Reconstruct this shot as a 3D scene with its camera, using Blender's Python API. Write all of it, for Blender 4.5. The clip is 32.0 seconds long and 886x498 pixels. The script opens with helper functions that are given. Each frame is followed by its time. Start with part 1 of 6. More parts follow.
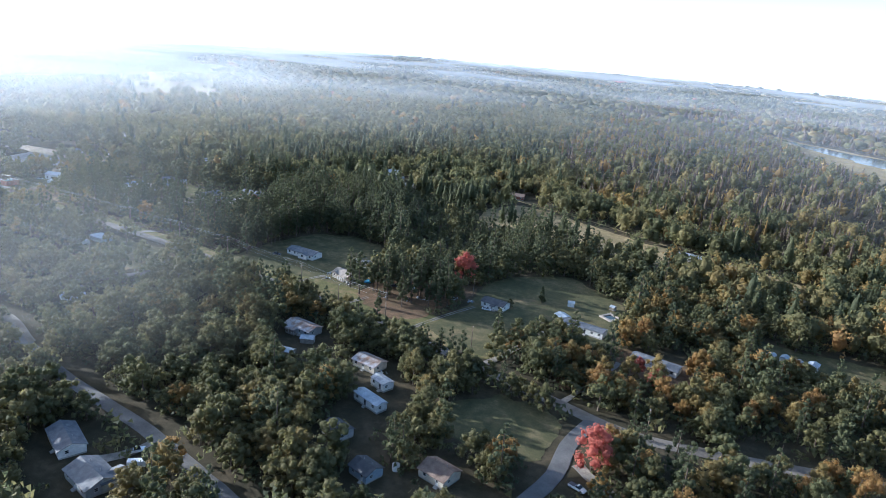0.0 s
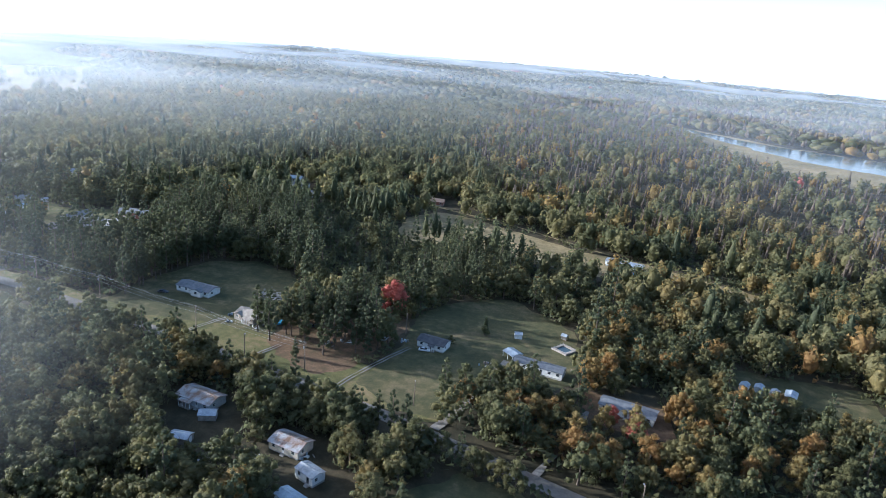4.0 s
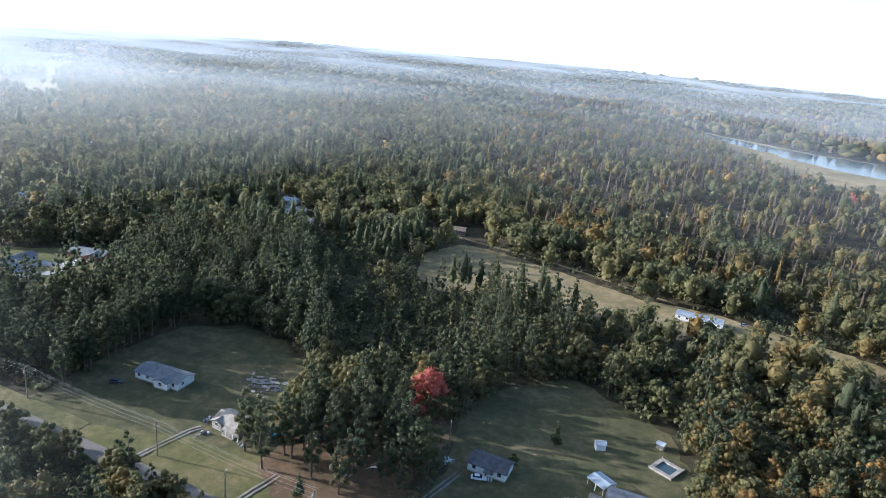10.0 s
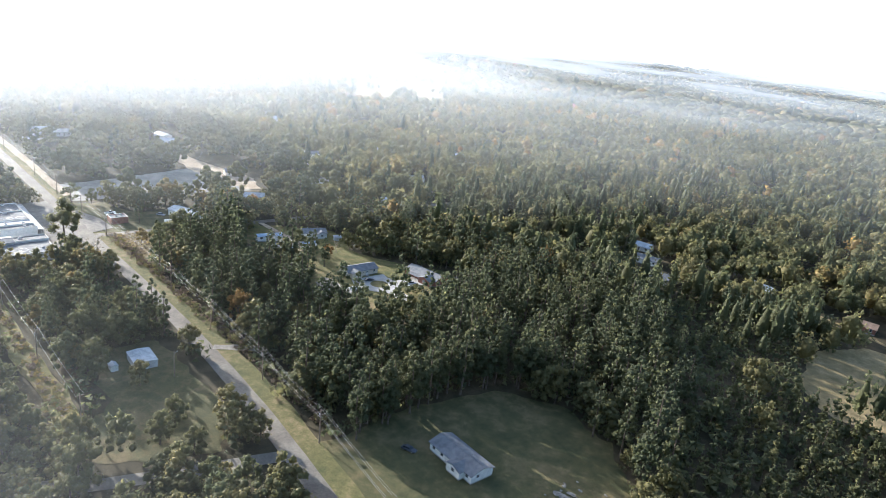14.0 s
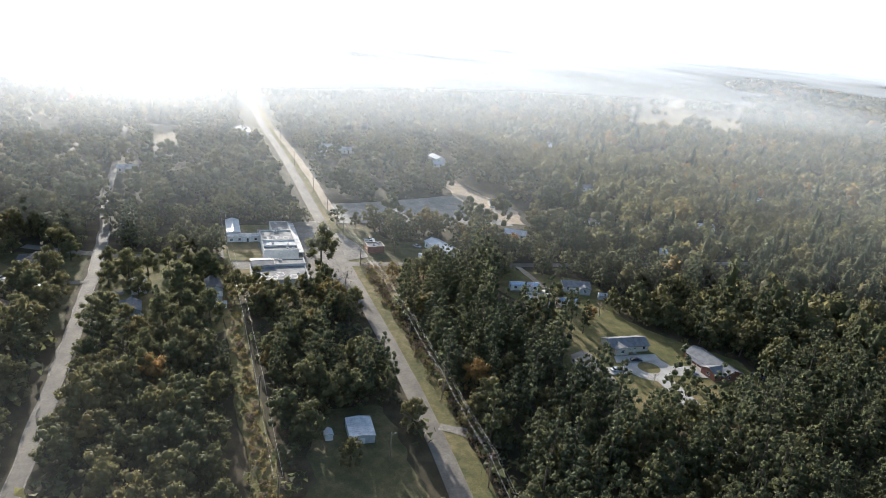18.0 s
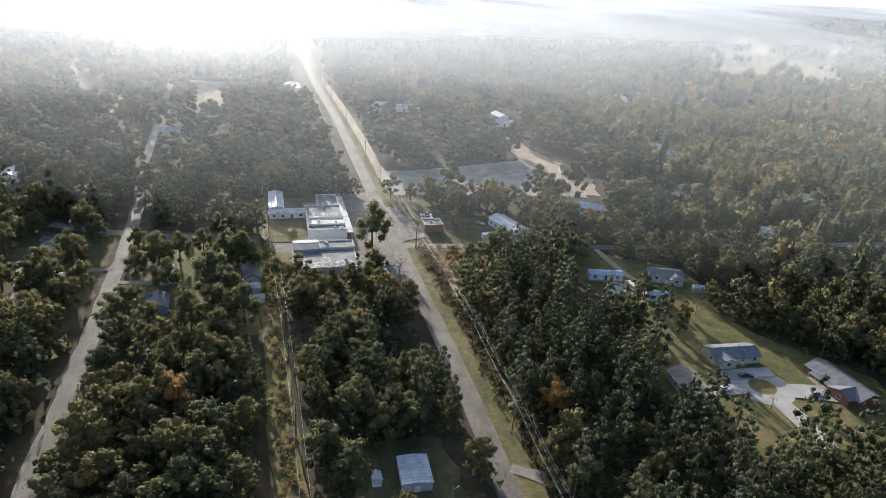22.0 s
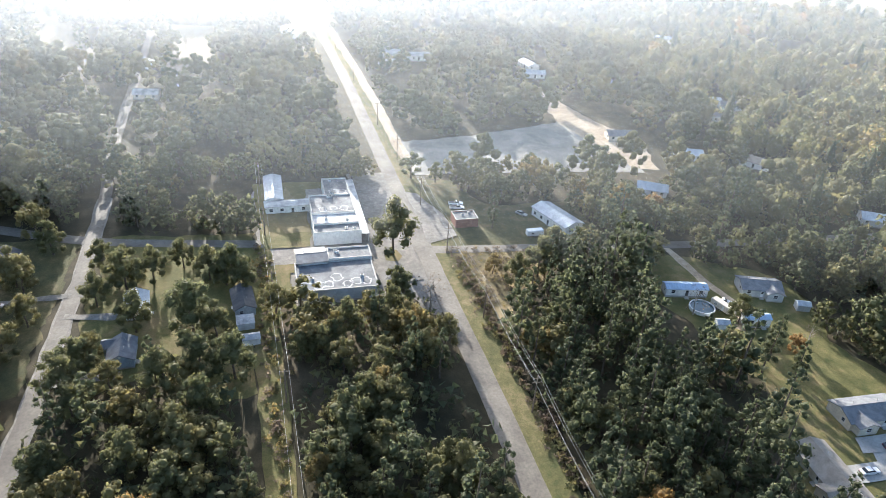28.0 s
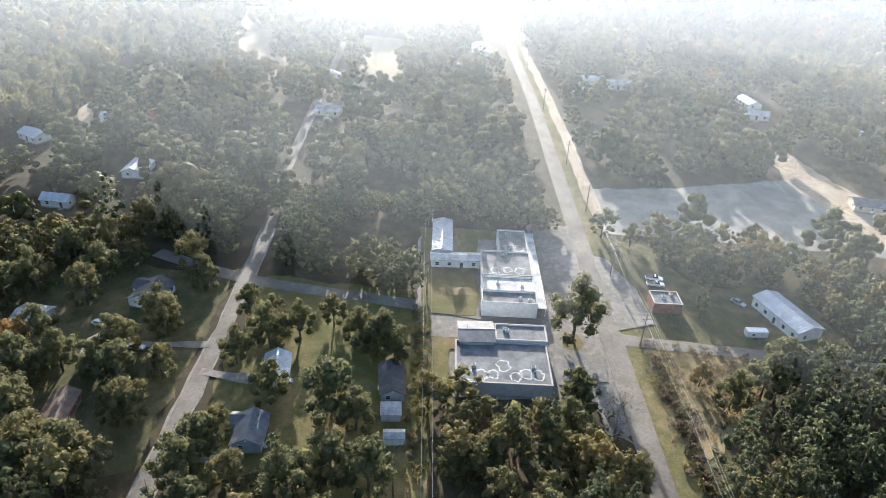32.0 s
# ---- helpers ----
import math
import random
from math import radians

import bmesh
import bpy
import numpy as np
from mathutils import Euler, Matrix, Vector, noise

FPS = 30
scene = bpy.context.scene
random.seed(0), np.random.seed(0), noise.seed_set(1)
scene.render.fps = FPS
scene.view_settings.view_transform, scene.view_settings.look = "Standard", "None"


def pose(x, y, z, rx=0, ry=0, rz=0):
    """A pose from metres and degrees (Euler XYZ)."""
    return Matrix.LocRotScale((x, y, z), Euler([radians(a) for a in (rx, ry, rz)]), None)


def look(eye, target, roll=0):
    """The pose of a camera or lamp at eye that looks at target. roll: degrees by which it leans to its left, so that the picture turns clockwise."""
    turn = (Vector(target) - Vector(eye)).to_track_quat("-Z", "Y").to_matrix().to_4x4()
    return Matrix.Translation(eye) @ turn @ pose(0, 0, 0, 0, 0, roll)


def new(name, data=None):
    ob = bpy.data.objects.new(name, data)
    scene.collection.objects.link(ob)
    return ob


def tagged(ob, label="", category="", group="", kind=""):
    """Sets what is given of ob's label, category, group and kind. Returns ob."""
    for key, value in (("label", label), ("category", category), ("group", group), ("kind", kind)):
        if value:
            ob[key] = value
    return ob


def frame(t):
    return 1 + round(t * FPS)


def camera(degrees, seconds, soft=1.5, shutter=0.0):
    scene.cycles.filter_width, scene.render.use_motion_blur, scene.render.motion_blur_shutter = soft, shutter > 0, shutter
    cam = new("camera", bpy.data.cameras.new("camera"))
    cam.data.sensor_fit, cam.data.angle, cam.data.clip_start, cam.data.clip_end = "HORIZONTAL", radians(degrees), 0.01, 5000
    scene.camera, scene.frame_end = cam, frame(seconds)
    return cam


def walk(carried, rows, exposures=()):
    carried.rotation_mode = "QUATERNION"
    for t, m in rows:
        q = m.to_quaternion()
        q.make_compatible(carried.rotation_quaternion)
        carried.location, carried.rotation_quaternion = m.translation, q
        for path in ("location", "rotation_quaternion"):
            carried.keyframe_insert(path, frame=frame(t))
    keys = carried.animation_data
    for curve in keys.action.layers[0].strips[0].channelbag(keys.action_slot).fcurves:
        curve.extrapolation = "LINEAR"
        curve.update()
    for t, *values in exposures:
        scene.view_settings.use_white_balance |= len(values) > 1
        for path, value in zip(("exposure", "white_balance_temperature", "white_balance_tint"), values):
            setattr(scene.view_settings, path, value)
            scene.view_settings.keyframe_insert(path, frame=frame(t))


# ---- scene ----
cam = camera(66.1, 32.0, soft=0.55)
PATH = [
    (0, (0.06, -0.02, 122.86), (-42.64, 85.54, 93.60), 5.02),
    (0.5, (-4.14, 5.09, 123.01), (-43.79, 92.13, 93.83), 4.94),
    (1, (-8.46, 10.06, 123.15), (-44.44, 98.71, 94.04), 4.85),
    (1.5, (-13.01, 15.10, 123.32), (-45.12, 105.23, 94.23), 4.76),
    (2, (-17.43, 20.58, 123.35), (-48.59, 111.00, 94.13), 4.86),
    (2.5, (-21.68, 26.17, 123.43), (-52.27, 116.75, 94.09), 4.88),
    (3, (-25.88, 31.84, 123.39), (-55.92, 122.58, 94.00), 4.88),
    (3.5, (-29.96, 37.58, 123.31), (-59.56, 128.45, 93.88), 4.95),
    (5.5, (-46.56, 61.53, 123.57), (-75.03, 152.67, 93.85), 5.15),
    (6, (-50.58, 67.52, 123.59), (-78.88, 158.71, 93.87), 5.14),
    (6.5, (-54.51, 73.57, 123.56), (-82.66, 164.79, 93.81), 5.14),
    (7, (-58.55, 79.64, 123.53), (-86.58, 170.90, 93.76), 5.12),
    (7.5, (-62.64, 85.69, 123.59), (-90.56, 176.96, 93.78), 5.16),
    (8, (-66.61, 91.90, 123.58), (-94.42, 183.21, 93.73), 5.18),
    (8.5, (-70.51, 97.96, 123.62), (-98.25, 189.27, 93.74), 5.18),
    (9, (-74.45, 104.13, 123.55), (-102.17, 195.44, 93.65), 5.22),
    (9.5, (-78.44, 110.22, 123.58), (-106.12, 201.53, 93.64), 5.23),
    (10, (-82.38, 116.32, 123.70), (-109.95, 207.66, 93.75), 5.26),
    (10.5, (-86.86, 122.43, 123.64), (-114.82, 213.63, 93.64), 5.40),
    (11, (-91.32, 129.11, 123.29), (-123.20, 218.95, 93.10), 5.57),
    (11.5, (-95.94, 135.74, 122.98), (-132.96, 223.51, 92.55), 5.85),
    (12, (-100.53, 142.49, 122.46), (-143.90, 227.20, 91.77), 6.18),
    (12.5, (-105.56, 149.00, 121.96), (-155.82, 229.66, 90.87), 6.43),
    (13, (-110.45, 155.53, 121.46), (-168.00, 231.01, 89.97), 6.61),
    (13.5, (-115.52, 161.83, 120.82), (-179.83, 231.46, 88.95), 6.73),
    (14, (-120.59, 167.20, 120.76), (-188.76, 232.96, 88.69), 6.72),
    (14.5, (-126.39, 171.87, 120.69), (-197.70, 234.07, 88.36), 6.46),
    (16.5, (-150.10, 187.65, 119.77), (-232.51, 233.79, 86.90), 6.18),
    (17, (-155.86, 190.52, 119.74), (-240.45, 232.44, 86.79), 6.02),
    (17.5, (-161.90, 193.03, 119.47), (-248.38, 230.75, 86.32), 5.88),
    (18, (-167.79, 195.35, 118.97), (-255.96, 228.84, 85.73), 5.78),
    (18.5, (-173.36, 197.43, 118.74), (-262.85, 227.15, 85.46), 5.57),
    (19, (-178.83, 198.95, 118.65), (-268.84, 227.15, 85.43), 5.42),
    (19.5, (-184.03, 200.37, 118.66), (-274.38, 227.66, 85.59), 5.19),
    (20, (-189.27, 201.40, 118.40), (-279.80, 228.23, 85.48), 5.04),
    (20.5, (-194.48, 202.32, 118.16), (-285.17, 228.84, 85.43), 4.88),
    (21, (-199.41, 203.22, 117.82), (-290.10, 229.42, 84.82), 4.75),
    (21.5, (-204.35, 204.13, 117.40), (-293.59, 229.89, 80.34), 4.62),
    (22, (-209.48, 204.88, 117.36), (-297.17, 230.27, 76.54), 4.55),
    (22.5, (-214.49, 205.51, 117.01), (-300.65, 230.50, 72.85), 4.57),
    (23, (-219.60, 206.10, 116.91), (-304.05, 230.65, 69.32), 4.51),
    (23.5, (-224.96, 206.64, 117.16), (-308.33, 230.89, 67.55), 4.53),
    (24, (-230.10, 207.01, 117.05), (-313.51, 231.21, 67.46), 4.46),
    (24.5, (-235.20, 207.46, 116.90), (-318.63, 231.63, 67.35), 4.35),
    (25, (-240.20, 207.92, 116.80), (-323.65, 232.01, 67.23), 4.26),
    (25.5, (-245.35, 208.24, 116.69), (-328.80, 232.29, 67.12), 4.20),
    (27.5, (-265.90, 209.49, 116.31), (-349.33, 233.46, 66.66), 3.96),
    (28, (-271.14, 209.76, 116.28), (-354.51, 233.76, 66.54), 3.91),
    (28.5, (-276.21, 210.00, 116.25), (-359.54, 234.02, 66.45), 3.85),
    (29, (-281.65, 210.04, 115.90), (-365.27, 232.92, 66.05), 3.85),
    (29.5, (-287.09, 210.22, 115.69), (-371.31, 230.59, 65.78), 3.83),
    (30, (-292.64, 210.21, 115.25), (-377.69, 226.70, 65.31), 3.86),
    (30.5, (-298.18, 210.24, 114.93), (-384.04, 221.43, 64.89), 3.87),
    (31, (-303.60, 210.13, 114.56), (-390.01, 215.39, 64.50), 3.74),
    (31.5, (-308.62, 209.99, 114.72), (-395.11, 212.10, 64.57), 3.53),
    (32, (-313.54, 209.75, 114.45), (-400.12, 210.45, 64.43), 3.14),
]
EXPOSURES = [(0.0, 1.22, 5100, 10), (9.0, 1.18, 5150, 10), (14.0, 1.6, 5750, 10), (17.0, 1.18, 5950, 10), (20.0, 0.87, 6050, 10), (22.5, 0.92, 6000, 12), (25.0, 1.38, 5950, 10), (28.0, 1.75, 5850, 10), (30.0, 1.72, 5900, 10), (32.0, 1.48, 5900, 10)]
walk(cam, [(t, look(eye, target, roll)) for t, eye, target, roll in PATH], EXPOSURES)

# ---- world and sun ----
SUN_YAW, SUN_HEIGHT = 95.0, 14.5          # the sun stands low beyond the west end of the road
sun_dir = Vector((-math.sin(radians(SUN_YAW)) * math.cos(radians(SUN_HEIGHT)), math.cos(radians(SUN_YAW)) * math.cos(radians(SUN_HEIGHT)), math.sin(radians(SUN_HEIGHT))))
world = bpy.data.worlds.new("sky")
scene.world = world
world.use_nodes = True
wn = world.node_tree
sky = wn.nodes.new("ShaderNodeTexSky")
sky.sky_type, sky.sun_disc = "NISHITA", False
sky.sun_elevation, sky.sun_rotation = radians(SUN_HEIGHT), radians(-SUN_YAW)
sky.air_density, sky.dust_density, sky.ozone_density = 1.0, 2.5, 1.0
wn.nodes["Background"].inputs["Strength"].default_value = 0.142
wn.links.new(sky.outputs[0], wn.nodes["Background"].inputs["Color"])
sun = new("sun", bpy.data.lights.new("sun", "SUN"))
sun.data.energy, sun.data.angle, sun.data.color = 4.8, radians(0.6), (1.0, 0.91, 0.77)
sun.matrix_world = look((0, 0, 300), Vector((0, 0, 300)) - sun_dir)

# ---- materials ----
def mat(name):
    m = bpy.data.materials.new(name)
    m.use_nodes = True
    return m, m.node_tree.nodes, m.node_tree.links, m.node_tree.nodes["Principled BSDF"]


def noise_tex(n, l, scale, detail=4.0, rough=0.6, space="Object"):
    c = n.new("ShaderNodeTexCoord")
    t = n.new("ShaderNodeTexNoise")
    t.inputs["Scale"].default_value, t.inputs["Detail"].default_value, t.inputs["Roughness"].default_value = scale, detail, rough
    l.new(c.outputs[space], t.inputs["Vector"])
    return t


def ramp(n, stops):
    r = n.new("ShaderNodeValToRGB")
    el = r.color_ramp.elements
    while len(el) < len(stops):
        el.new(0.5)
    for e, (p, c) in zip(el, stops):
        e.position, e.color = p, (*c, 1)
    return r


def surface(name, dark, light, scale=0.3, fine=4.0, rough=0.8, metal=0.0, bump=0.2, spec=0.5, space="Object", lo=0.35, hi=0.65, dist=0.05):
    """Two colours mixed by a broad noise, broken up by a fine one, with a fine relief."""
    m, n, l, b = mat(name)
    t1, t2 = noise_tex(n, l, scale, space=space), noise_tex(n, l, fine, 5.0, 0.7, space=space)
    r = ramp(n, [(lo, dark), (hi, light)])
    l.new(t1.outputs["Fac"], r.inputs["Fac"])
    mx = n.new("ShaderNodeMix")
    mx.data_type, mx.blend_type = "RGBA", "OVERLAY"
    mx.inputs["Factor"].default_value = 0.55
    l.new(r.outputs["Color"], mx.inputs["A"])
    l.new(t2.outputs["Fac"], mx.inputs["B"])
    l.new(mx.outputs["Result"], b.inputs["Base Color"])
    b.inputs["Roughness"].default_value, b.inputs["Metallic"].default_value = rough, metal
    b.inputs["Specular IOR Level"].default_value = spec
    if bump:
        bp = n.new("ShaderNodeBump")
        bp.inputs["Strength"].default_value, bp.inputs["Distance"].default_value = bump, dist
        l.new(t2.outputs["Fac"], bp.inputs["Height"])
        l.new(bp.outputs["Normal"], b.inputs["Normal"])
    return m


def ground_mix(name, colours, scale, patch, rough=0.95, bump=0.3, dist=0.15):
    """Soil and turf: three colours by a patchy noise, with clumps and blades at finer scales."""
    m, n, l, b = mat(name)
    t1, t2, t3 = noise_tex(n, l, scale, 6.0, 0.62), noise_tex(n, l, patch, 5.0, 0.7), noise_tex(n, l, 3.1, 4.0, 0.75)
    a = n.new("ShaderNodeMath")
    a.operation = "MULTIPLY_ADD"
    a.inputs[1].default_value, a.inputs[2].default_value = 0.5, 0.0
    l.new(t2.outputs["Fac"], a.inputs[0])
    s = n.new("ShaderNodeMath")
    s.operation = "MULTIPLY_ADD"
    s.inputs[1].default_value = 0.5
    l.new(t1.outputs["Fac"], s.inputs[0])
    l.new(a.outputs[0], s.inputs[2])
    r = ramp(n, [(0.38, colours[0]), (0.5, colours[1]), (0.62, colours[2])])
    l.new(s.outputs[0], r.inputs["Fac"])
    mx = n.new("ShaderNodeMix")
    mx.data_type, mx.blend_type = "RGBA", "OVERLAY"
    mx.inputs["Factor"].default_value = 0.7
    l.new(r.outputs["Color"], mx.inputs["A"])
    l.new(t3.outputs["Fac"], mx.inputs["B"])
    l.new(mx.outputs["Result"], b.inputs["Base Color"])
    b.inputs["Roughness"].default_value, b.inputs["Specular IOR Level"].default_value = rough, 0.2
    bp = n.new("ShaderNodeBump")
    bp.inputs["Strength"].default_value, bp.inputs["Distance"].default_value = bump, dist
    l.new(t3.outputs["Fac"], bp.inputs["Height"])
    l.new(bp.outputs["Normal"], b.inputs["Normal"])
    return m


def foliage_material():
    """Leaves of every kind: the attribute 'tint' says where between pine green and autumn red a plant stands."""
    m, n, l, b = mat("foliage")
    at = n.new("ShaderNodeAttribute")
    at.attribute_name = "tint"
    info = n.new("ShaderNodeObjectInfo")
    isl = n.new("ShaderNodeNewGeometry")
    j = n.new("ShaderNodeMath")
    j.operation = "MULTIPLY_ADD"
    j.inputs[1].default_value = 0.03
    l.new(isl.outputs["Random Per Island"], j.inputs[0])
    l.new(at.outputs["Fac"], j.inputs[2])
    j2 = n.new("ShaderNodeMath")
    j2.operation = "MULTIPLY_ADD"
    j2.inputs[1].default_value = 0.015
    l.new(info.outputs["Random"], j2.inputs[0])
    l.new(j.outputs[0], j2.inputs[2])
    r = ramp(n, [(0.02, (0.058, 0.072, 0.041)), (0.12, (0.088, 0.100, 0.053)), (0.25, (0.132, 0.134, 0.062)), (0.38, (0.192, 0.168, 0.072)), (0.50, (0.28, 0.185, 0.062)),
                 (0.60, (0.35, 0.18, 0.085)), (0.70, (0.40, 0.13, 0.085)), (0.78, (0.46, 0.15, 0.115)), (0.86, (0.135, 0.102, 0.070)), (0.97, (0.195, 0.155, 0.118))])
    l.new(j2.outputs[0], r.inputs["Fac"])
    t = noise_tex(n, l, 0.9, 4.0, 0.7)
    mx = n.new("ShaderNodeMix")
    mx.data_type, mx.blend_type = "RGBA", "OVERLAY"
    mx.inputs["Factor"].default_value = 0.55
    l.new(r.outputs["Color"], mx.inputs["A"])
    l.new(t.outputs["Fac"], mx.inputs["B"])
    l.new(mx.outputs["Result"], b.inputs["Base Color"])
    b.inputs["Roughness"].default_value, b.inputs["Specular IOR Level"].default_value = 0.65, 0.25
    bp = n.new("ShaderNodeBump")
    bp.inputs["Strength"].default_value, bp.inputs["Distance"].default_value = 0.8, 0.5
    l.new(t.outputs["Fac"], bp.inputs["Height"])
    l.new(bp.outputs["Normal"], b.inputs["Normal"])
    tr = n.new("ShaderNodeBsdfTranslucent")
    l.new(mx.outputs["Result"], tr.inputs["Color"])
    ms = n.new("ShaderNodeMixShader")
    ms.inputs[0].default_value = 0.58
    l.new(b.outputs[0], ms.inputs[1])
    l.new(tr.outputs[0], ms.inputs[2])
    l.new(ms.outputs[0], n["Material Output"].inputs["Surface"])
    return m


def plain(name, colour, rough=0.6, metal=0.0):
    return surface(name, tuple(c * 0.85 for c in colour), tuple(min(1, c * 1.1) for c in colour), 0.8, 9.0, rough, metal, 0.1, 0.4, dist=0.02)


FOLIAGE = foliage_material()
BARK = surface("bark", (0.07, 0.05, 0.035), (0.16, 0.12, 0.09), 0.8, 6.0, 0.95, 0, 0.6)
PALE_BARK = surface("pale_bark", (0.22, 0.19, 0.15), (0.36, 0.32, 0.27), 0.8, 6.0, 0.95, 0, 0.5)
FLOOR_SOIL = ground_mix("forest_floor", ((0.030, 0.028, 0.016), (0.055, 0.045, 0.024), (0.10, 0.075, 0.045)), 0.02, 0.15)
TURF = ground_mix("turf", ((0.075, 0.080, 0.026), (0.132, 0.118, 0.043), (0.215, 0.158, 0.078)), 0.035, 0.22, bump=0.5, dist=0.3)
# the same grass in darker colours, standing in for tree shade on lawns
SHADED_TURF = ground_mix("shaded_turf", ((0.055, 0.057, 0.026), (0.090, 0.084, 0.037), (0.165, 0.128, 0.066)), 0.05, 0.22, bump=0.5, dist=0.3)
DRY = ground_mix("dry_grass", ((0.14, 0.115, 0.055), (0.22, 0.17, 0.085), (0.32, 0.25, 0.14)), 0.02, 0.2)
STRAW = ground_mix("pine_straw", ((0.072, 0.058, 0.029), (0.130, 0.082, 0.045), (0.205, 0.130, 0.075)), 0.05, 0.3)
PALE_FIELD = ground_mix("pale_field", ((0.245, 0.204, 0.136), (0.299, 0.258, 0.184), (0.354, 0.306, 0.224)), 0.01, 0.1)
# pale field colour dulled to grey: shade put into the soil's colour
SHADED_SOIL = ground_mix("shaded_soil", ((0.19, 0.18, 0.16), (0.26, 0.245, 0.215), (0.34, 0.315, 0.27)), 0.03, 0.12)
VERGE = ground_mix("verge_grass", ((0.075, 0.080, 0.030), (0.128, 0.116, 0.046), (0.22, 0.168, 0.088)), 0.05, 0.3, bump=0.5, dist=0.3)
DIRT = ground_mix("dirt", ((0.24, 0.18, 0.12), (0.35, 0.28, 0.20), (0.46, 0.39, 0.30)), 0.08, 0.6)
GRAVEL = ground_mix("gravel", ((0.15, 0.138, 0.12), (0.215, 0.195, 0.168), (0.31, 0.28, 0.245)), 0.06, 0.5)
ASPHALT = surface("asphalt", (0.085, 0.082, 0.078), (0.145, 0.138, 0.13), 0.12, 2.2, 0.75, 0, 0.25, 0.4, dist=0.02)
OLD_ASPHALT = surface("old_asphalt", (0.118, 0.103, 0.087), (0.205, 0.182, 0.15), 0.09, 1.4, 0.85, 0, 0.3, 0.3, dist=0.02)
CONCRETE = surface("concrete", (0.28, 0.265, 0.24), (0.40, 0.38, 0.35), 0.15, 2.5, 0.8, 0, 0.15)
LINE_PAINT = plain("line_paint", (0.62, 0.60, 0.55), 0.7)
WATER, _n, _l, _b = mat("water")
_b.inputs["Base Color"].default_value, _b.inputs["Roughness"].default_value = (0.05, 0.075, 0.085, 1), 0.16
_t = noise_tex(_n, _l, 0.5, 3.0)
_bp = _n.new("ShaderNodeBump")
_bp.inputs["Strength"].default_value, _bp.inputs["Distance"].default_value = 0.03, 0.05
_l.new(_t.outputs["Fac"], _bp.inputs["Height"])
_l.new(_bp.outputs["Normal"], _b.inputs["Normal"])
WHITE = plain("white_siding", (0.72, 0.71, 0.68), 0.55)
CREAM = plain("cream_siding", (0.58, 0.52, 0.42), 0.6)
GREY_WALL = plain("grey_siding", (0.42, 0.43, 0.43), 0.6)
BLUE_WALL = plain("blue_grey_siding", (0.30, 0.36, 0.42), 0.6)
BRICK = surface("brick_red", (0.20, 0.085, 0.06), (0.30, 0.14, 0.10), 1.5, 7.0, 0.85, 0, 0.4)
SHINGLE_GREY = surface("shingle_grey", (0.10, 0.105, 0.115), (0.17, 0.175, 0.185), 0.5, 5.0, 0.75, 0, 0.5)
SHINGLE_DARK = surface("shingle_dark", (0.05, 0.05, 0.055), (0.095, 0.09, 0.09), 0.5, 5.0, 0.75, 0, 0.5)
SHINGLE_BROWN = surface("shingle_brown", (0.13, 0.085, 0.06), (0.22, 0.155, 0.115), 0.5, 5.0, 0.8, 0, 0.5)
SHINGLE_TAN = surface("shingle_tan", (0.22, 0.185, 0.15), (0.32, 0.28, 0.235), 0.5, 5.0, 0.8, 0, 0.5)
TIN = surface("tin_roof", (0.34, 0.37, 0.40), (0.52, 0.55, 0.58), 0.4, 3.0, 0.52, 0.45, 0.15)
RUSTY_TIN = surface("rusty_tin", (0.26, 0.16, 0.10), (0.5, 0.49, 0.48), 0.35, 2.5, 0.55, 0.4, 0.25)
BLUE_TIN = plain("blue_tin", (0.33, 0.43, 0.56), 0.45)
TAR_ROOF = surface("tar_roof", (0.085, 0.09, 0.098), (0.19, 0.195, 0.20), 0.25, 1.8, 0.8, 0, 0.3, 0.25)
WHITE_ROOF = surface("white_coating", (0.26, 0.265, 0.27), (0.54, 0.54, 0.53), 0.3, 2.0, 0.75, 0, 0.2, 0.3)
GLASS_DARK = plain("dark_glass", (0.02, 0.024, 0.03), 0.08)
TRIM = plain("white_trim", (0.70, 0.70, 0.68), 0.5)
WOOD_POLE = surface("weathered_pole", (0.14, 0.10, 0.07), (0.25, 0.19, 0.14), 0.9, 6.0, 0.9, 0, 0.4)
WOOD_GREY = surface("weathered_wood", (0.22, 0.19, 0.16), (0.34, 0.30, 0.26), 0.9, 5.0, 0.9, 0, 0.3)
WIRE = plain("wire", (0.42, 0.42, 0.41), 0.45, 0.5)
PORCELAIN = plain("insulator_grey", (0.35, 0.34, 0.33), 0.3)
TYRE = plain("tyre_rubber", (0.02, 0.02, 0.02), 0.85)
RIM = plain("rim_metal", (0.45, 0.45, 0.46), 0.35, 0.8)
LAMP_WHITE = plain("headlamp_plastic", (0.75, 0.76, 0.78), 0.2)
LAMP_RED = plain("tail_lamp_plastic", (0.35, 0.02, 0.02), 0.3)
CAR_WHITE = plain("car_white", (0.70, 0.71, 0.72), 0.3)
CAR_SILVER = plain("car_silver", (0.42, 0.43, 0.45), 0.3, 0.5)
CAR_DARK = plain("car_dark", (0.05, 0.055, 0.065), 0.3)
TARP_BLUE = plain("blue_vinyl", (0.05, 0.26, 0.46), 0.5)
POOL_BLUE = plain("pool_blue", (0.10, 0.42, 0.58), 0.15)
RUBBLE = surface("rubble", (0.13, 0.12, 0.10), (0.31, 0.285, 0.25), 0.5, 2.0, 0.9, 0, 0.6)

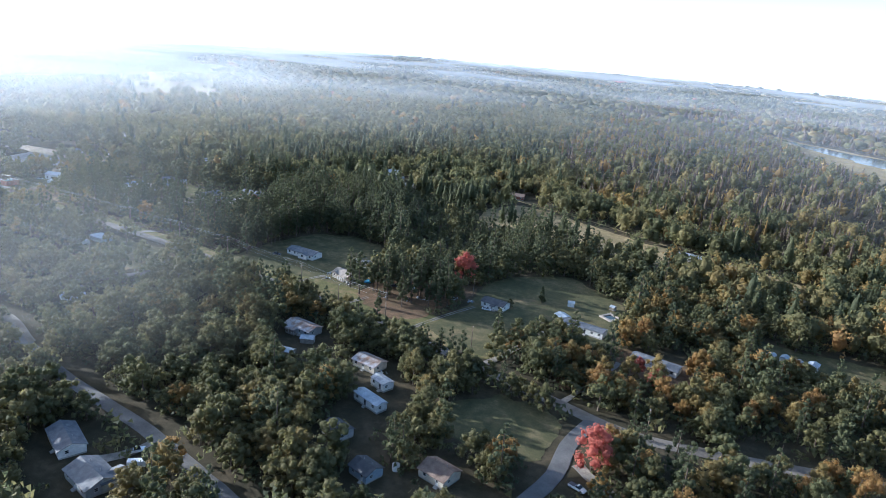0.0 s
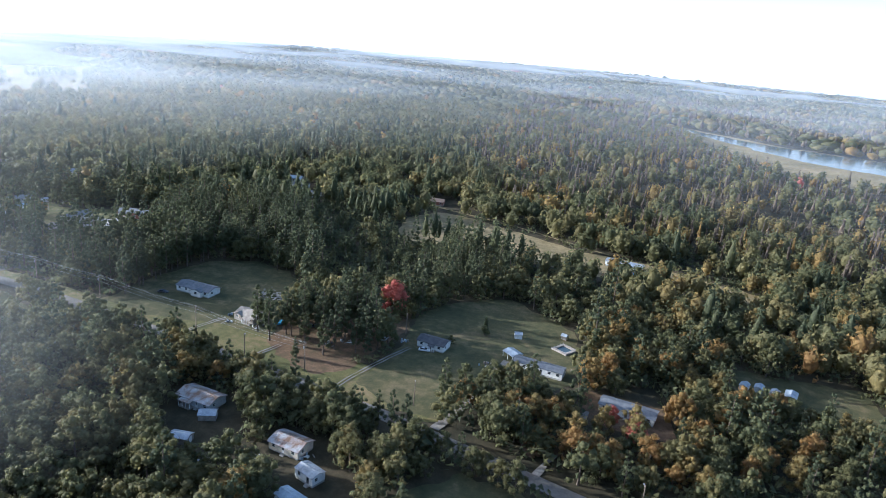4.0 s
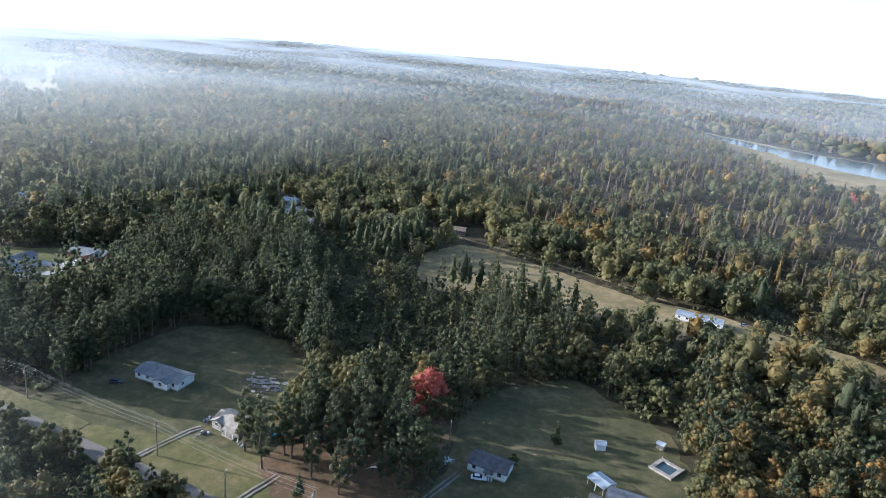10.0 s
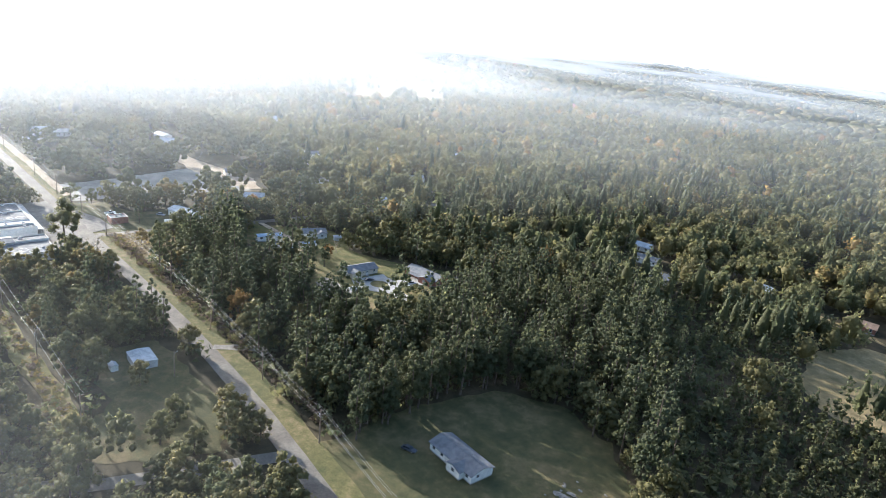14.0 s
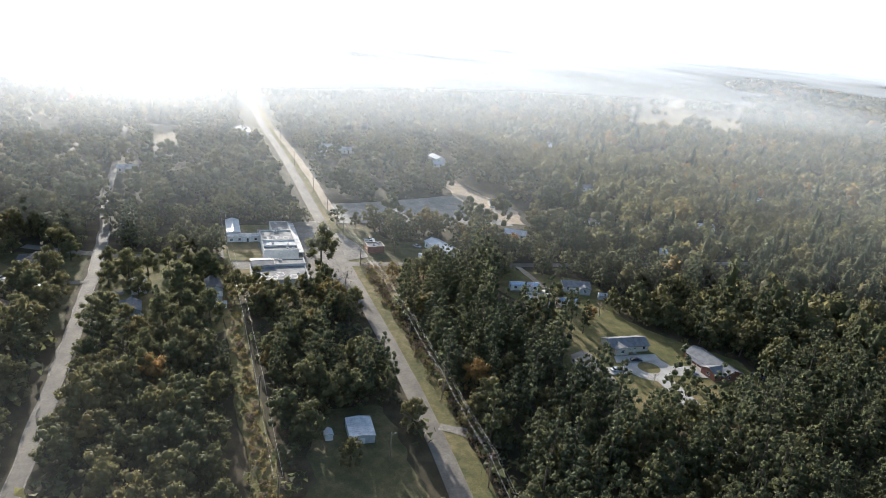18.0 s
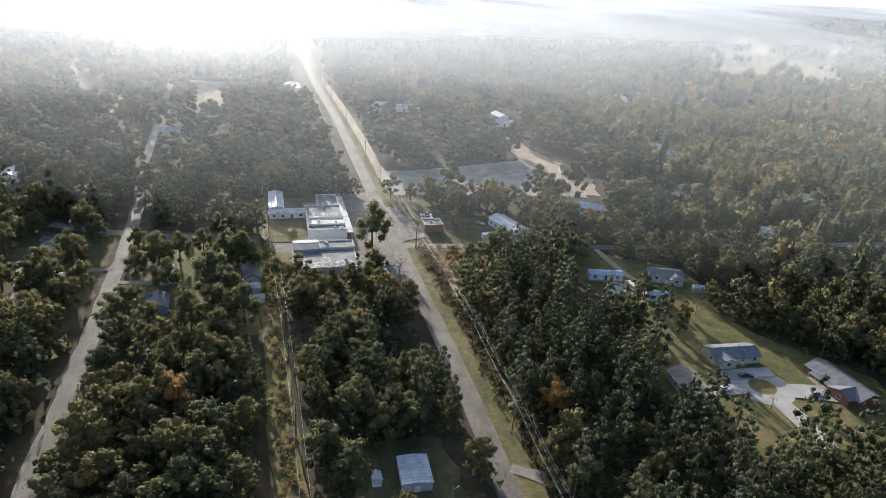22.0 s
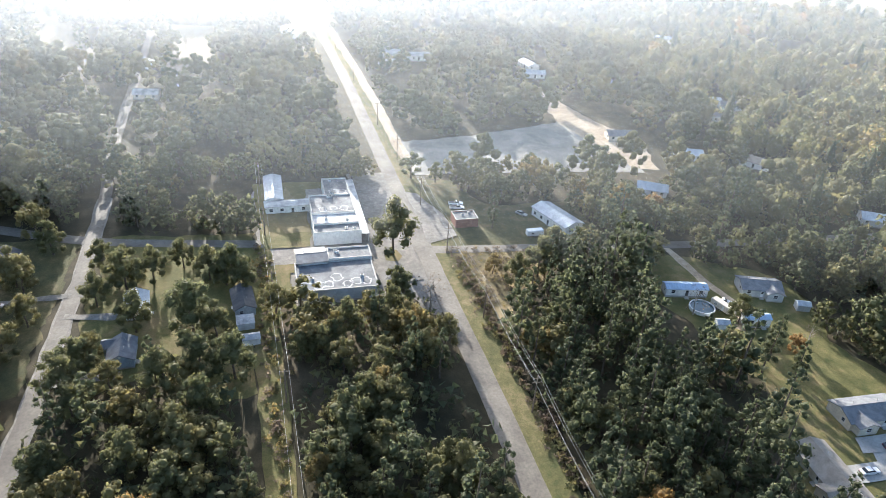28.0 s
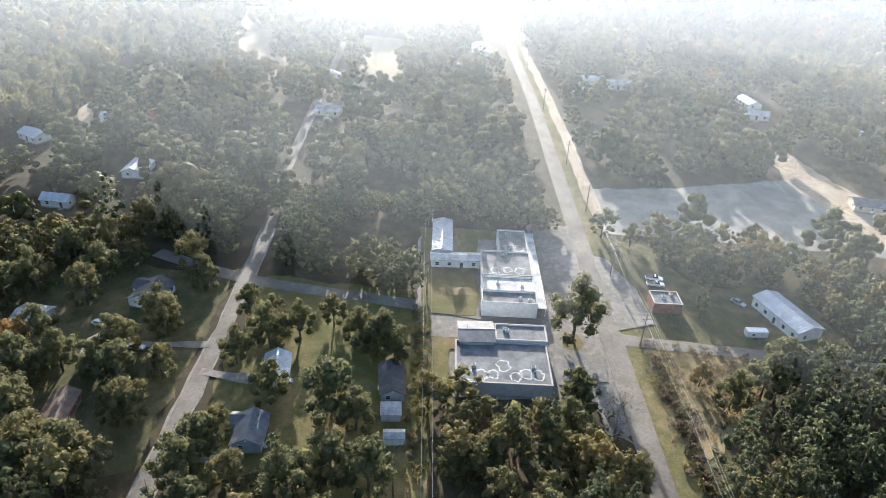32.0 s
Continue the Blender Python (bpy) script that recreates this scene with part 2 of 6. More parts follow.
# ---- building helpers ----
def part(name, bm, material, parent, label="", kind=""):
    """One mesh object from a bmesh, in the parent's own space."""
    me = bpy.data.meshes.new(name)
    bm.normal_update()
    bm.to_mesh(me)
    bm.free()
    me.materials.append(material)
    ob = new(name, me)
    ob.parent = parent
    return tagged(ob, label=label, kind=kind)


def share(name, mesh, parent, m):
    ob = new(name, mesh)
    ob.parent = parent
    ob.matrix_basis = m
    return ob


def thing(name, label, category, x, y, z=0.0, turn=0.0, group=""):
    ob = new(name)
    ob.matrix_basis = pose(x, y, z, 0, 0, turn)
    ob.empty_display_size = 0.5
    return tagged(ob, label, category, group)


def box(bm, x0, y0, z0, x1, y1, z1, bevel=0.0):
    v = [bm.verts.new(c) for c in ((x0, y0, z0), (x1, y0, z0), (x1, y1, z0), (x0, y1, z0), (x0, y0, z1), (x1, y0, z1), (x1, y1, z1), (x0, y1, z1))]
    f = [bm.faces.new([v[i] for i in q]) for q in ((0, 3, 2, 1), (4, 5, 6, 7), (0, 1, 5, 4), (1, 2, 6, 5), (2, 3, 7, 6), (3, 0, 4, 7))]
    if bevel:
        bmesh.ops.bevel(bm, geom=list({e for q in f for e in q.edges}), offset=bevel, segments=1, affect="EDGES")
    return bm


def boxed(x0, y0, z0, x1, y1, z1, bevel=0.0):
    return box(bmesh.new(), x0, y0, z0, x1, y1, z1, bevel)


def tube(bm, a, b, ra, rb, n=6, cap=True):
    a, b = Vector(a), Vector(b)
    q = (b - a).to_track_quat("Z", "Y")
    rings = []
    for p, r in ((a, ra), (b, rb)):
        rings.append([bm.verts.new(p + q @ Vector((r * math.cos(2 * math.pi * i / n), r * math.sin(2 * math.pi * i / n), 0))) for i in range(n)])
    for i in range(n):
        bm.faces.new((rings[0][i], rings[0][(i + 1) % n], rings[1][(i + 1) % n], rings[1][i]))
    if cap:
        bm.faces.new(rings[1])
        bm.faces.new(rings[0][::-1])
    return bm


def from_arrays(name, verts, quads, material, tint=None):
    """A mesh of equal-sided faces from arrays, with one tint per corner point."""
    me = bpy.data.meshes.new(name)
    me.vertices.add(len(verts))
    me.vertices.foreach_set("co", np.asarray(verts, np.float32).ravel())
    me.loops.add(quads.size)
    me.loops.foreach_set("vertex_index", quads.astype(np.int32).ravel())
    me.polygons.add(len(quads))
    me.polygons.foreach_set("loop_start", np.arange(0, quads.size, quads.shape[1], dtype=np.int32))
    me.update(calc_edges=True)
    if tint is not None:
        at = me.attributes.new("tint", "FLOAT", "POINT")
        at.data.foreach_set("value", np.asarray(tint, np.float32))
    me.materials.append(material)
    return me


def inside(poly, x, y):
    """Which of the points lie within a polygon."""
    poly, hit = np.asarray(poly, float), np.zeros(len(x), bool)
    for (ax, ay), (bx, by) in zip(poly, np.roll(poly, -1, 0)):
        cross = (ay > y) != (by > y)
        with np.errstate(divide="ignore", invalid="ignore"):
            hit ^= cross & (x < (bx - ax) * (y - ay) / (by - ay) + ax)
    return hit


def near_line(line, x, y, reach):
    """Which of the points lie within reach of a polyline."""
    line, hit = np.asarray(line, float), np.zeros(len(x), bool)
    for (ax, ay), (bx, by) in zip(line[:-1], line[1:]):
        dx, dy = bx - ax, by - ay
        k = np.clip(((x - ax) * dx + (y - ay) * dy) / (dx * dx + dy * dy), 0, 1)
        hit |= (x - ax - k * dx) ** 2 + (y - ay - k * dy) ** 2 < reach * reach
    return hit


def rough_outline(poly, step=3.0, wobble=0.8, seed=0):
    pts = []
    for (ax, ay), (bx, by) in zip(poly, poly[1:] + poly[:1]):
        n = max(1, int(math.hypot(bx - ax, by - ay) / step))
        for i in range(n):
            x, y = ax + (bx - ax) * i / n, ay + (by - ay) * i / n
            o = noise.noise_vector((x * 0.12 + seed * 7.3, y * 0.12, seed)) * wobble * 2 + noise.noise_vector((x * 0.5, y * 0.5, seed + 3.1)) * wobble
            pts.append((x + o.x, y + o.y))
    return pts


LAYER = [0]


def next_layer():
    """A few millimetres of its own for every sheet laid on the ground."""
    LAYER[0] += 1
    return LAYER[0] * 0.004


def patch(name, poly, z, material, label, category="", wobble=1.3, step=2.5):
    """A patch of the ground's cover with an uneven rim."""
    z += next_layer()
    bm = bmesh.new()
    vs = [bm.verts.new((x, y, z)) for x, y in rough_outline([tuple(p) for p in poly], step, wobble, len(poly) + z * 10)]
    f = bm.faces.new(vs)
    bmesh.ops.triangulate(bm, faces=[f])
    ob = part(name, bm, material, None, label)
    if ob.data.polygons[0].normal.z < 0:
        ob.data.flip_normals()
    return tagged(ob, label, category or name.replace("_", " "), kind="structure")


def smooth_line(pts, step=6.0):
    """A polyline through the points, rounded off by a spline."""
    p = [Vector(q) for q in pts]
    p = [p[0] * 2 - p[1]] + p + [p[-1] * 2 - p[-2]]
    out = []
    for a, b, c, d in zip(p, p[1:], p[2:], p[3:]):
        n = max(2, int((c - b).length / step))
        for i in range(n):
            t = i / n
            out.append(0.5 * ((2 * b) + (c - a) * t + (2 * a - 5 * b + 4 * c - d) * t * t + (3 * b - a - 3 * c + d) * t ** 3))
    return out + [p[-2]]


def ribbon(name, pts, width, z, material, label, category, wobble=0.15, offset=0.0, step=6.0, parent=None, thick=0.0):
    """A road, track or painted line along a plan line, with a slightly ragged edge."""
    z += next_layer()
    line = smooth_line([(*q, 0) for q in pts], step)
    bm, rows = bmesh.new(), []
    for i, p in enumerate(line):
        d = (line[min(i + 1, len(line) - 1)] - line[max(i - 1, 0)]).normalized()
        s = Vector((-d.y, d.x, 0))
        w = width / 2
        a = noise.noise((p.x * 0.15, p.y * 0.15, z)) * wobble * 2
        b = noise.noise((p.x * 0.15, p.y * 0.15, z + 9)) * wobble * 2
        left, right = p + s * (w + a + offset), p + s * (-w + b + offset)
        rows.append([bm.verts.new((q.x, q.y, z + up)) for q, up in ((left, -thick), (left * 0.97 + right * 0.03, 0), ((left + right) / 2, thick * 0.6), (left * 0.03 + right * 0.97, 0), (right, -thick))])
    for a, b in zip(rows, rows[1:]):
        for i in range(4):
            bm.faces.new((a[i], a[i + 1], b[i + 1], b[i]))
    ob = part(name, bm, material, parent, label)
    if ob.data.polygons[0].normal.z < 0:
        ob.data.flip_normals()
    if parent is None:
        tagged(ob, label, category, kind="structure")
    return ob

# ---- the plan ----
MAIN_ROAD = [(160, 262), (60, 236), (-5, 218), (-31, 214), (-60, 220), (-110, 232), (-180, 244), (-235, 251), (-292, 257), (-360, 260), (-450, 259.5), (-560, 258.5), (-690, 257), (-840, 252), (-1100, 250), (-1560, 246)]
WEST_STREET = [(-242, 140), (-270, 148), (-335, 151.5), (-415, 152.5), (-485, 152), (-520, 150.5), (-560, 147), (-620, 144), (-760, 139), (-900, 132)]
EAST_STREET = [(-262, 145), (-250, 141), (-206, 131), (-165, 126), (-132, 119), (-90, 108), (-30, 90), (120, 60), (400, 20)]
CROSS_STREET = [(-500, 120), (-487, 153), (-478, 204), (-471, 240), (-466, 262), (-462, 300), (-457, 346), (-452, 420), (-447, 500)]
SIDE_STREET = [(-300, 176), (-281, 199), (-273, 218), (-262, 252)]
FORK_ROAD = [(-43, 215), (-45.5, 195), (-44, 177), (-47, 160), (-53, 128), (-58, 100)]
DITCH = [(-300, 209), (-326, 209.5), (-351, 208), (-399, 207), (-443, 206), (-476, 205)]
TRAIL = [(-457, 345), (-445, 346), (-432, 346.5), (-418, 349), (-406, 342)]
WEST_TRACK = [(-600, 52), (-624, 38), (-660, 36), (-698, 38), (-738, 44), (-800, 60)]
FAR_LANE = [(-60, 472), (-120, 500), (-175, 517), (-230, 528), (-285, 505), (-330, 486), (-430, 480)]
POWER_CUT = [(-262, 265), (-330, 267), (-400, 268), (-462, 267)]
ROADS = [(MAIN_ROAD, 6.0), (MAIN_ROAD[11:], 15.0), (WEST_STREET[:6], 5.0), (WEST_STREET[5:], 2.4), (EAST_STREET, 5.0), (CROSS_STREET, 4.5), (SIDE_STREET, 4.5), (FORK_ROAD, 5.5), (POWER_CUT, 2.6), (DITCH, 6.6), (TRAIL, 2.2), (FAR_LANE, 4.0), (WEST_TRACK, 6.0)]
HOUSE_YARD = [(-262, 258), (-262, 300), (-256, 330), (-236, 342), (-212, 339), (-190, 318), (-180, 300), (-181, 280), (-176, 262), (-180, 250)]
ROADSIDE = [(-250, 256), (-205, 266), (-178, 268), (-150, 268), (-128, 262), (-98, 270), (-88, 258), (-92, 236), (-135, 237), (-182, 247)]
STRAW_YARD = [(-176, 262), (-178, 282), (-165, 300), (-146, 316), (-131, 308), (-133, 276), (-137, 256), (-144, 247), (-157, 248), (-165, 254)]
FARM_YARD = [(-130, 250), (-126, 285), (-132, 316), (-126, 338), (-100, 362), (-80, 350), (-62, 338), (-55, 312), (-54, 288), (-60, 278), (-84, 268), (-90, 240), (-112, 238)]
LONG_YARD = [(-50, 258), (-48, 283), (-20, 283), (-16, 262)]
SHED_YARD = [(0, 303), (2, 332), (55, 338), (62, 305), (30, 293)]
MEADOW = [(-196, 440), (-176, 424), (-152, 434), (-126, 430), (-88, 425), (-58, 423), (-20, 424), (22, 410), (32, 438), (2, 453), (-38, 467), (-84, 472), (-115, 487), (-163, 507), (-190, 510), (-202, 482)]
CUL_YARD = [(-458, 340), (-432, 322), (-404, 330), (-380, 333), (-364, 321), (-340, 316), (-322, 325), (-317, 350), (-324, 388), (-350, 392), (-374, 375), (-396, 366), (-416, 374), (-432, 374), (-444, 353)]
SHOP_LOT = [(-527, 203), (-526, 262), (-447, 262), (-436, 256), (-426, 256), (-430, 251), (-441, 248), (-440, 206)]
EAST_LOT = [(-528, 262), (-520, 284), (-497, 290), (-495, 326), (-464, 328), (-456, 306), (-452, 264)]
SCRUB_LOT = [(-466, 266), (-463, 296), (-448, 298), (-436, 290), (-424, 272), (-428, 264)]
GREY_FIELD = [(-566, 266), (-528, 267), (-525, 341), (-521, 372), (-548, 380), (-590, 363), (-579, 335), (-570, 300)]
COTTAGE_YARD = [(-490, 157), (-485, 203), (-404, 203), (-400, 190), (-414, 182), (-412, 168), (-400, 158)]
WEST_YARD = [(-490, 88), (-492, 148), (-412, 148), (-408, 118), (-430, 88)]
TIN_YARD = [(-346, 224), (-345, 247), (-300, 249), (-272, 240), (-281, 216), (-292, 206), (-315, 222)]
LAKE = [(-60, 1450), (21, 1343), (89, 1293), (153, 1262), (213, 1243), (300, 1215), (420, 1190), (520, 1150), (470, 1025), (330, 1035), (236, 1058), (150, 1092), (95, 1158), (40, 1255)]
FAR_FIELD = [(-985, 745), (-1035, 800), (-1304, 1000), (-1500, 1250), (-1300, 1290), (-1000, 985), (-865, 850), (-890, 735)]
FAR_FIELD_B = [(-690, 158), (-690, 182), (-800, 186), (-805, 150)]
FAR_FIELD_C = [(-880, 40), (-900, 80), (-760, 100), (-700, 120), (-690, 100), (-780, 70)]
FAR_FIELD_D = [(-1060, 420), (-1330, 470), (-1340, 560), (-1080, 510)]
LAKE_MARSH = [(-60, 1450), (20, 1090), (100, 935), (210, 885), (400, 865), (540, 960), (520, 1150), (300, 1215), (153, 1262)]
FORK_YARD = [(-95, 190), (-78, 213), (-62, 215), (-51, 207), (-50, 182), (-62, 172), (-84, 178)]
SUNLIT_FIELD = [(-524, 371), (-521, 380), (-548, 388), (-600, 376), (-640, 372), (-640, 358), (-588, 358), (-548, 364)]
HOUSE_SPOTS = []           # x, y, reach: kept free of trees


# ---- ground ----
def fall(x, y):
    """How far the land falls away to the west further off."""
    r = np.hypot(x + 170, y - 200)
    west = np.clip(-(x + 170) / np.maximum(r, 1), 0, 1)
    return -np.maximum(0, r - 1500) * 0.045 * west ** 4


def rise(x, y):
    """The ground's height: level near by, rolling further off, with a low ridge along the northern horizon."""
    r = np.hypot(x + 170, y - 200)
    k = np.clip((r - 1500) / 2000, 0, 1)
    far = k > 0
    z = np.zeros(len(x))
    z[far] = [noise.noise((u * 0.0011, v * 0.0011, 2.0)) * 9 + noise.noise((u * 0.0005, v * 0.0005, 5.0)) * 10 for u, v in zip(x[far], y[far])]
    north = np.clip((y - 200) / np.maximum(r, 1), 0, 1)
    return (z + 14 * north) * k * k * (3 - 2 * k) + fall(x, y)


def ground():
    """One sheet out to the horizon, level round the roads and rolling further off."""
    r = np.concatenate([[0], np.linspace(60, 900, 22), np.geomspace(1000, 5600, 26)])
    a = np.linspace(0, 2 * math.pi, 97)[:-1]
    rr, aa = np.meshgrid(r, a, indexing="ij")
    x, y = -170 + rr * np.cos(aa), 200 + rr * np.sin(aa)
    z = rise(x.ravel(), y.ravel())
    n = len(a)
    i, j = np.meshgrid(np.arange(len(r) - 1), np.arange(n), indexing="ij")
    q = np.stack([i * n + j, (i + 1) * n + j, (i + 1) * n + (j + 1) % n, i * n + (j + 1) % n], -1).reshape(-1, 4)
    ob = new("ground", from_arrays("ground", np.stack([x.ravel(), y.ravel(), z], -1), q, FLOOR_SOIL))
    return tagged(ob, "dark leaf-strewn soil under the woods", "ground", kind="structure")


ground()
patch("lawn", HOUSE_YARD, 0.02, SHADED_TURF, "mown lawn round a white house, coloured dark as in shade")
patch("lawn", ROADSIDE, 0.03, TURF, "green and tan roadside grass in the lighter, sunlit turf colour")
patch("pine_straw_bed", STRAW_YARD, 0.045, STRAW, "reddish fallen pine straw under tall pines")
patch("lawn", FARM_YARD, 0.025, SHADED_TURF, "shaded rough lawn round two white homes")
patch("lawn", LONG_YARD, 0.02, STRAW, "leaf-covered ground round a long house")
patch("lawn", SHED_YARD, 0.02, SHADED_TURF, "shaded grass round small sheds")
patch("meadow", MEADOW, 0.03, DRY, "dry tan meadow between the woods")
patch("lawn", CUL_YARD, 0.02, TURF, "lawns round the houses at the end of a lane")
patch("gravel_lot", SHOP_LOT, 0.02, GRAVEL, "pale gravel and worn asphalt round the shops")
patch("gravel_lot", EAST_LOT, 0.02, SHADED_TURF, "rough grass lot with parked vehicles")
patch("scrub_lot", SCRUB_LOT, 0.03, DRY, "brown dry scrub on a corner lot")
patch("lawn", FORK_YARD, 0.02, SHADED_TURF, "shaded lawn beside the forking road")
# paler dirt colour stands in for sunlight on this end of the field
patch("field", SUNLIT_FIELD, 0.04, DIRT, "end of a bare field in a paler colour for sunlight")
patch("field", GREY_FIELD, 0.02, SHADED_SOIL, "bare field in mist, coloured dull grey as in shade")
patch("lawn", COTTAGE_YARD, 0.02, TURF, "green lawn with long tree shadows")
patch("lawn", WEST_YARD, 0.02, SHADED_TURF, "shaded lawns west of the street")
patch("lawn", TIN_YARD, 0.02, SHADED_TURF, "shaded grass round a tin-roofed shed")
for p in (FAR_FIELD, FAR_FIELD_B, FAR_FIELD_C, FAR_FIELD_D):
    patch("field", p, 0.3, PALE_FIELD, "far pale sunlit field in mist", wobble=8, step=25)
patch("marsh", LAKE_MARSH, 0.2, DRY, "low brown marsh grass along the lake", wobble=8, step=25)
patch("lake", LAKE, 0.35, WATER, "calm pale lake among brown cypress woods", wobble=7, step=22)
# roads, verges and tracks
ribbon("verge", [p for p in MAIN_ROAD if -1200 < p[0] < -230], 9, 0.05, VERGE, "mown green grass verge along the main road", "verge", 0.6, offset=-5.0)
ribbon("road", MAIN_ROAD, 6.2, 0.10, OLD_ASPHALT, "worn grey two-lane asphalt road", "road", 0.12, thick=0.06)
ribbon("gravel_shoulder", [(-540, 269), (-565, 268.5), (-620, 268), (-700, 266), (-800, 262)], 5.0, 0.07, DIRT, "pale dirt shoulder beside the road", "shoulder", 0.7)
ribbon("road", WEST_STREET, 4.3, 0.09, OLD_ASPHALT, "narrow worn asphalt street", "road", 0.25, thick=0.05)
ribbon("gravel_shoulder", WEST_STREET[:6], 5.4, 0.05, GRAVEL, "pale gravel edges of a street", "shoulder", 0.6)
ribbon("road", EAST_STREET, 5.2, 0.09, ASPHALT, "narrow asphalt street through trees", "road", 0.2, thick=0.05)
ribbon("road", CROSS_STREET, 5.0, 0.08, OLD_ASPHALT, "narrow crossing asphalt street", "road", 0.2, thick=0.04)
ribbon("road", SIDE_STREET, 5.0, 0.08, OLD_ASPHALT, "short pale side street", "road", 0.2, thick=0.04)
ribbon("road", FORK_ROAD, 5.6, 0.08, ASPHALT, "asphalt road that forks off between trees", "road", 0.2, thick=0.04)
ribbon("ditch_bank", DITCH, 7.0, 0.05, TURF, "grassy overgrown bank along a ditch", "bank", 0.7)
ribbon("dirt_track", TRAIL, 3.0, 0.06, DIRT, "pale dirt track across lawns", "track", 0.5)
ribbon("dirt_track", WEST_TRACK, 7.0, 0.06, DIRT, "pale sunlit dirt track between woods", "track", 1.2)
ribbon("dirt_track", FAR_LANE, 2.6, 0.08, DRY, "grassy lane between far houses", "track", 0.5)
for name, line, w in (("driveway", [(-211, 248), (-207.1, 262.9), (-204.9, 269.8), (-203, 273)], 2.0), ("driveway", [(-175.5, 238), (-174, 243), (-171.5, 254), (-169.4, 262)], 1.6), ("driveway", [(-136, 231), (-134.6, 237), (-131.8, 253.3), (-126.5, 272.5), (-122.2, 285)], 1.6),
                      ("driveway", [(-92, 232), (-86, 262), (-85, 280), (-83, 293)], 3.2), ("driveway", [(-56, 222), (-50, 250), (-47, 268)], 2.4), ("driveway", [(-331, 262), (-324, 272), (-318, 278)], 4.5),
                      ("driveway", [(-444, 152), (-443, 160), (-442, 166)], 3.0), ("driveway", [(-415, 153), (-417, 161), (-416, 170)], 2.8), ("driveway", [(-455, 152), (-454, 140), (-453, 128)], 2.6),
                      ("driveway", [(-40, 186), (-28, 178), (-18, 172), (-4, 172)], 4.2), ("driveway", [(-152, 122), (-154, 112), (-158, 106)], 3.2)):
    if w < 2.2:            # two wheel tracks with grass between
        for side in (-0.72, 0.72):
            ribbon("wheel_track", line, 0.55, 0.065, GRAVEL, "pale wheel track of a grassy driveway", "driveway", 0.22, side, step=1.5)
    else:
        ribbon(name, line, w, 0.065, GRAVEL, "pale rutted gravel driveway", "driveway", 0.5, step=2)
# turning circle with its planted island
bm = bmesh.new()
for ring in (9.5, 4.2):
    bmesh.ops.create_circle(bm, segments=36, radius=ring, matrix=pose(-352, 352, 0.09))
bmesh.ops.bridge_loops(bm, edges=bm.edges[:])
ob = part("turning_circle", bm, CONCRETE, None)
tagged(ob, "pale concrete turning circle at the lane's end", "road", kind="structure")
if ob.data.polygons[0].normal.z < 0:
    ob.data.flip_normals()
ribbon("road", [(-344, 352), (-333, 352), (-318, 350), (-300, 344)], 6.5, 0.085, CONCRETE, "pale concrete lane between lawns", "road", 0.2)
patch("driveway", [(-362, 343), (-357, 341), (-356, 360), (-361, 361)], 0.08, CONCRETE, "concrete driveway before a house", wobble=0.15)
patch("driveway", [(-352, 360), (-345, 358), (-341, 371), (-349, 373)], 0.08, CONCRETE, "concrete driveway before a house", wobble=0.15)
patch("driveway", [(-354, 345), (-349, 346), (-350, 331), (-355, 331)], 0.075, CONCRETE, "concrete driveway before a house", wobble=0.15)
patch("asphalt_lot", [(-532, 241), (-532, 256), (-470, 256), (-448, 255), (-446, 242), (-470, 241)], 0.06, GRAVEL, "worn shop forecourt asphalt", wobble=0.4)
patch("lawn", [(-441, 240.5), (-441, 247.5), (-430, 250.5), (-420, 252), (-419, 242)], 0.05, TURF, "small bright lawn beside a shop")
patch("lawn", [(-467, 245.5), (-461, 245), (-459.5, 249), (-463, 251), (-467.5, 250)], 0.07, TURF, "grass island under a tree before the shops", wobble=0.3)
patch("lawn", [(-526, 203), (-526, 239), (-520, 239), (-519, 223), (-474, 222), (-473, 206)], 0.045, TURF, "tan and green grass behind the shops", wobble=0.5)
patch("lawn", [(-463, 205), (-463, 216), (-458, 218), (-458, 214), (-441, 214), (-440, 206)], 0.045, TURF, "rough grass strip beside a shop", wobble=0.5)
patch("asphalt_lot", [(-512, 261.5), (-510, 266), (-492, 272), (-474, 273), (-470, 262)], 0.075, GRAVEL, "worn asphalt apron across the road from the shops", wobble=0.4)
patch("dirt_patch", [(-522, 216), (-498, 211), (-484, 214), (-484, 222), (-500, 222)], 0.06, DRY, "dry bare ground behind the shops", wobble=0.6)
rng = random.Random(8)
for i in range(44):
    # bare pale scrapes with grass between them
    px, py, pr = -200 + rng.gauss(0, 4.6), 305 + rng.gauss(0, 4.4), rng.uniform(0.3, 1.0)
    patch("rubble_patch", [(px + pr * 1.5 * math.cos(k * 1.0472), py + pr * math.sin(k * 1.0472)) for k in range(6)], 0.06, RUBBLE, "pale bare scrape on a shaded lawn", wobble=0.5, step=0.9)
patch("scrub_lot", [(-88, 268), (-78, 252), (-60, 232), (-48, 236), (-56, 262)], 0.04, STRAW, "reddish leaf litter under roadside trees", wobble=1.5)
for x in (-470, -462):
    bm = boxed(x - 0.3, 262.8, 0.128, x + 0.3, 266.2, 0.134) if x == -462 else boxed(x - 0.3, 253.4, 0.128, x + 0.3, 256.0, 0.134)
    tagged(part("stop_line", bm, LINE_PAINT, None), "worn white stop line at the crossing", "road marking", kind="structure")

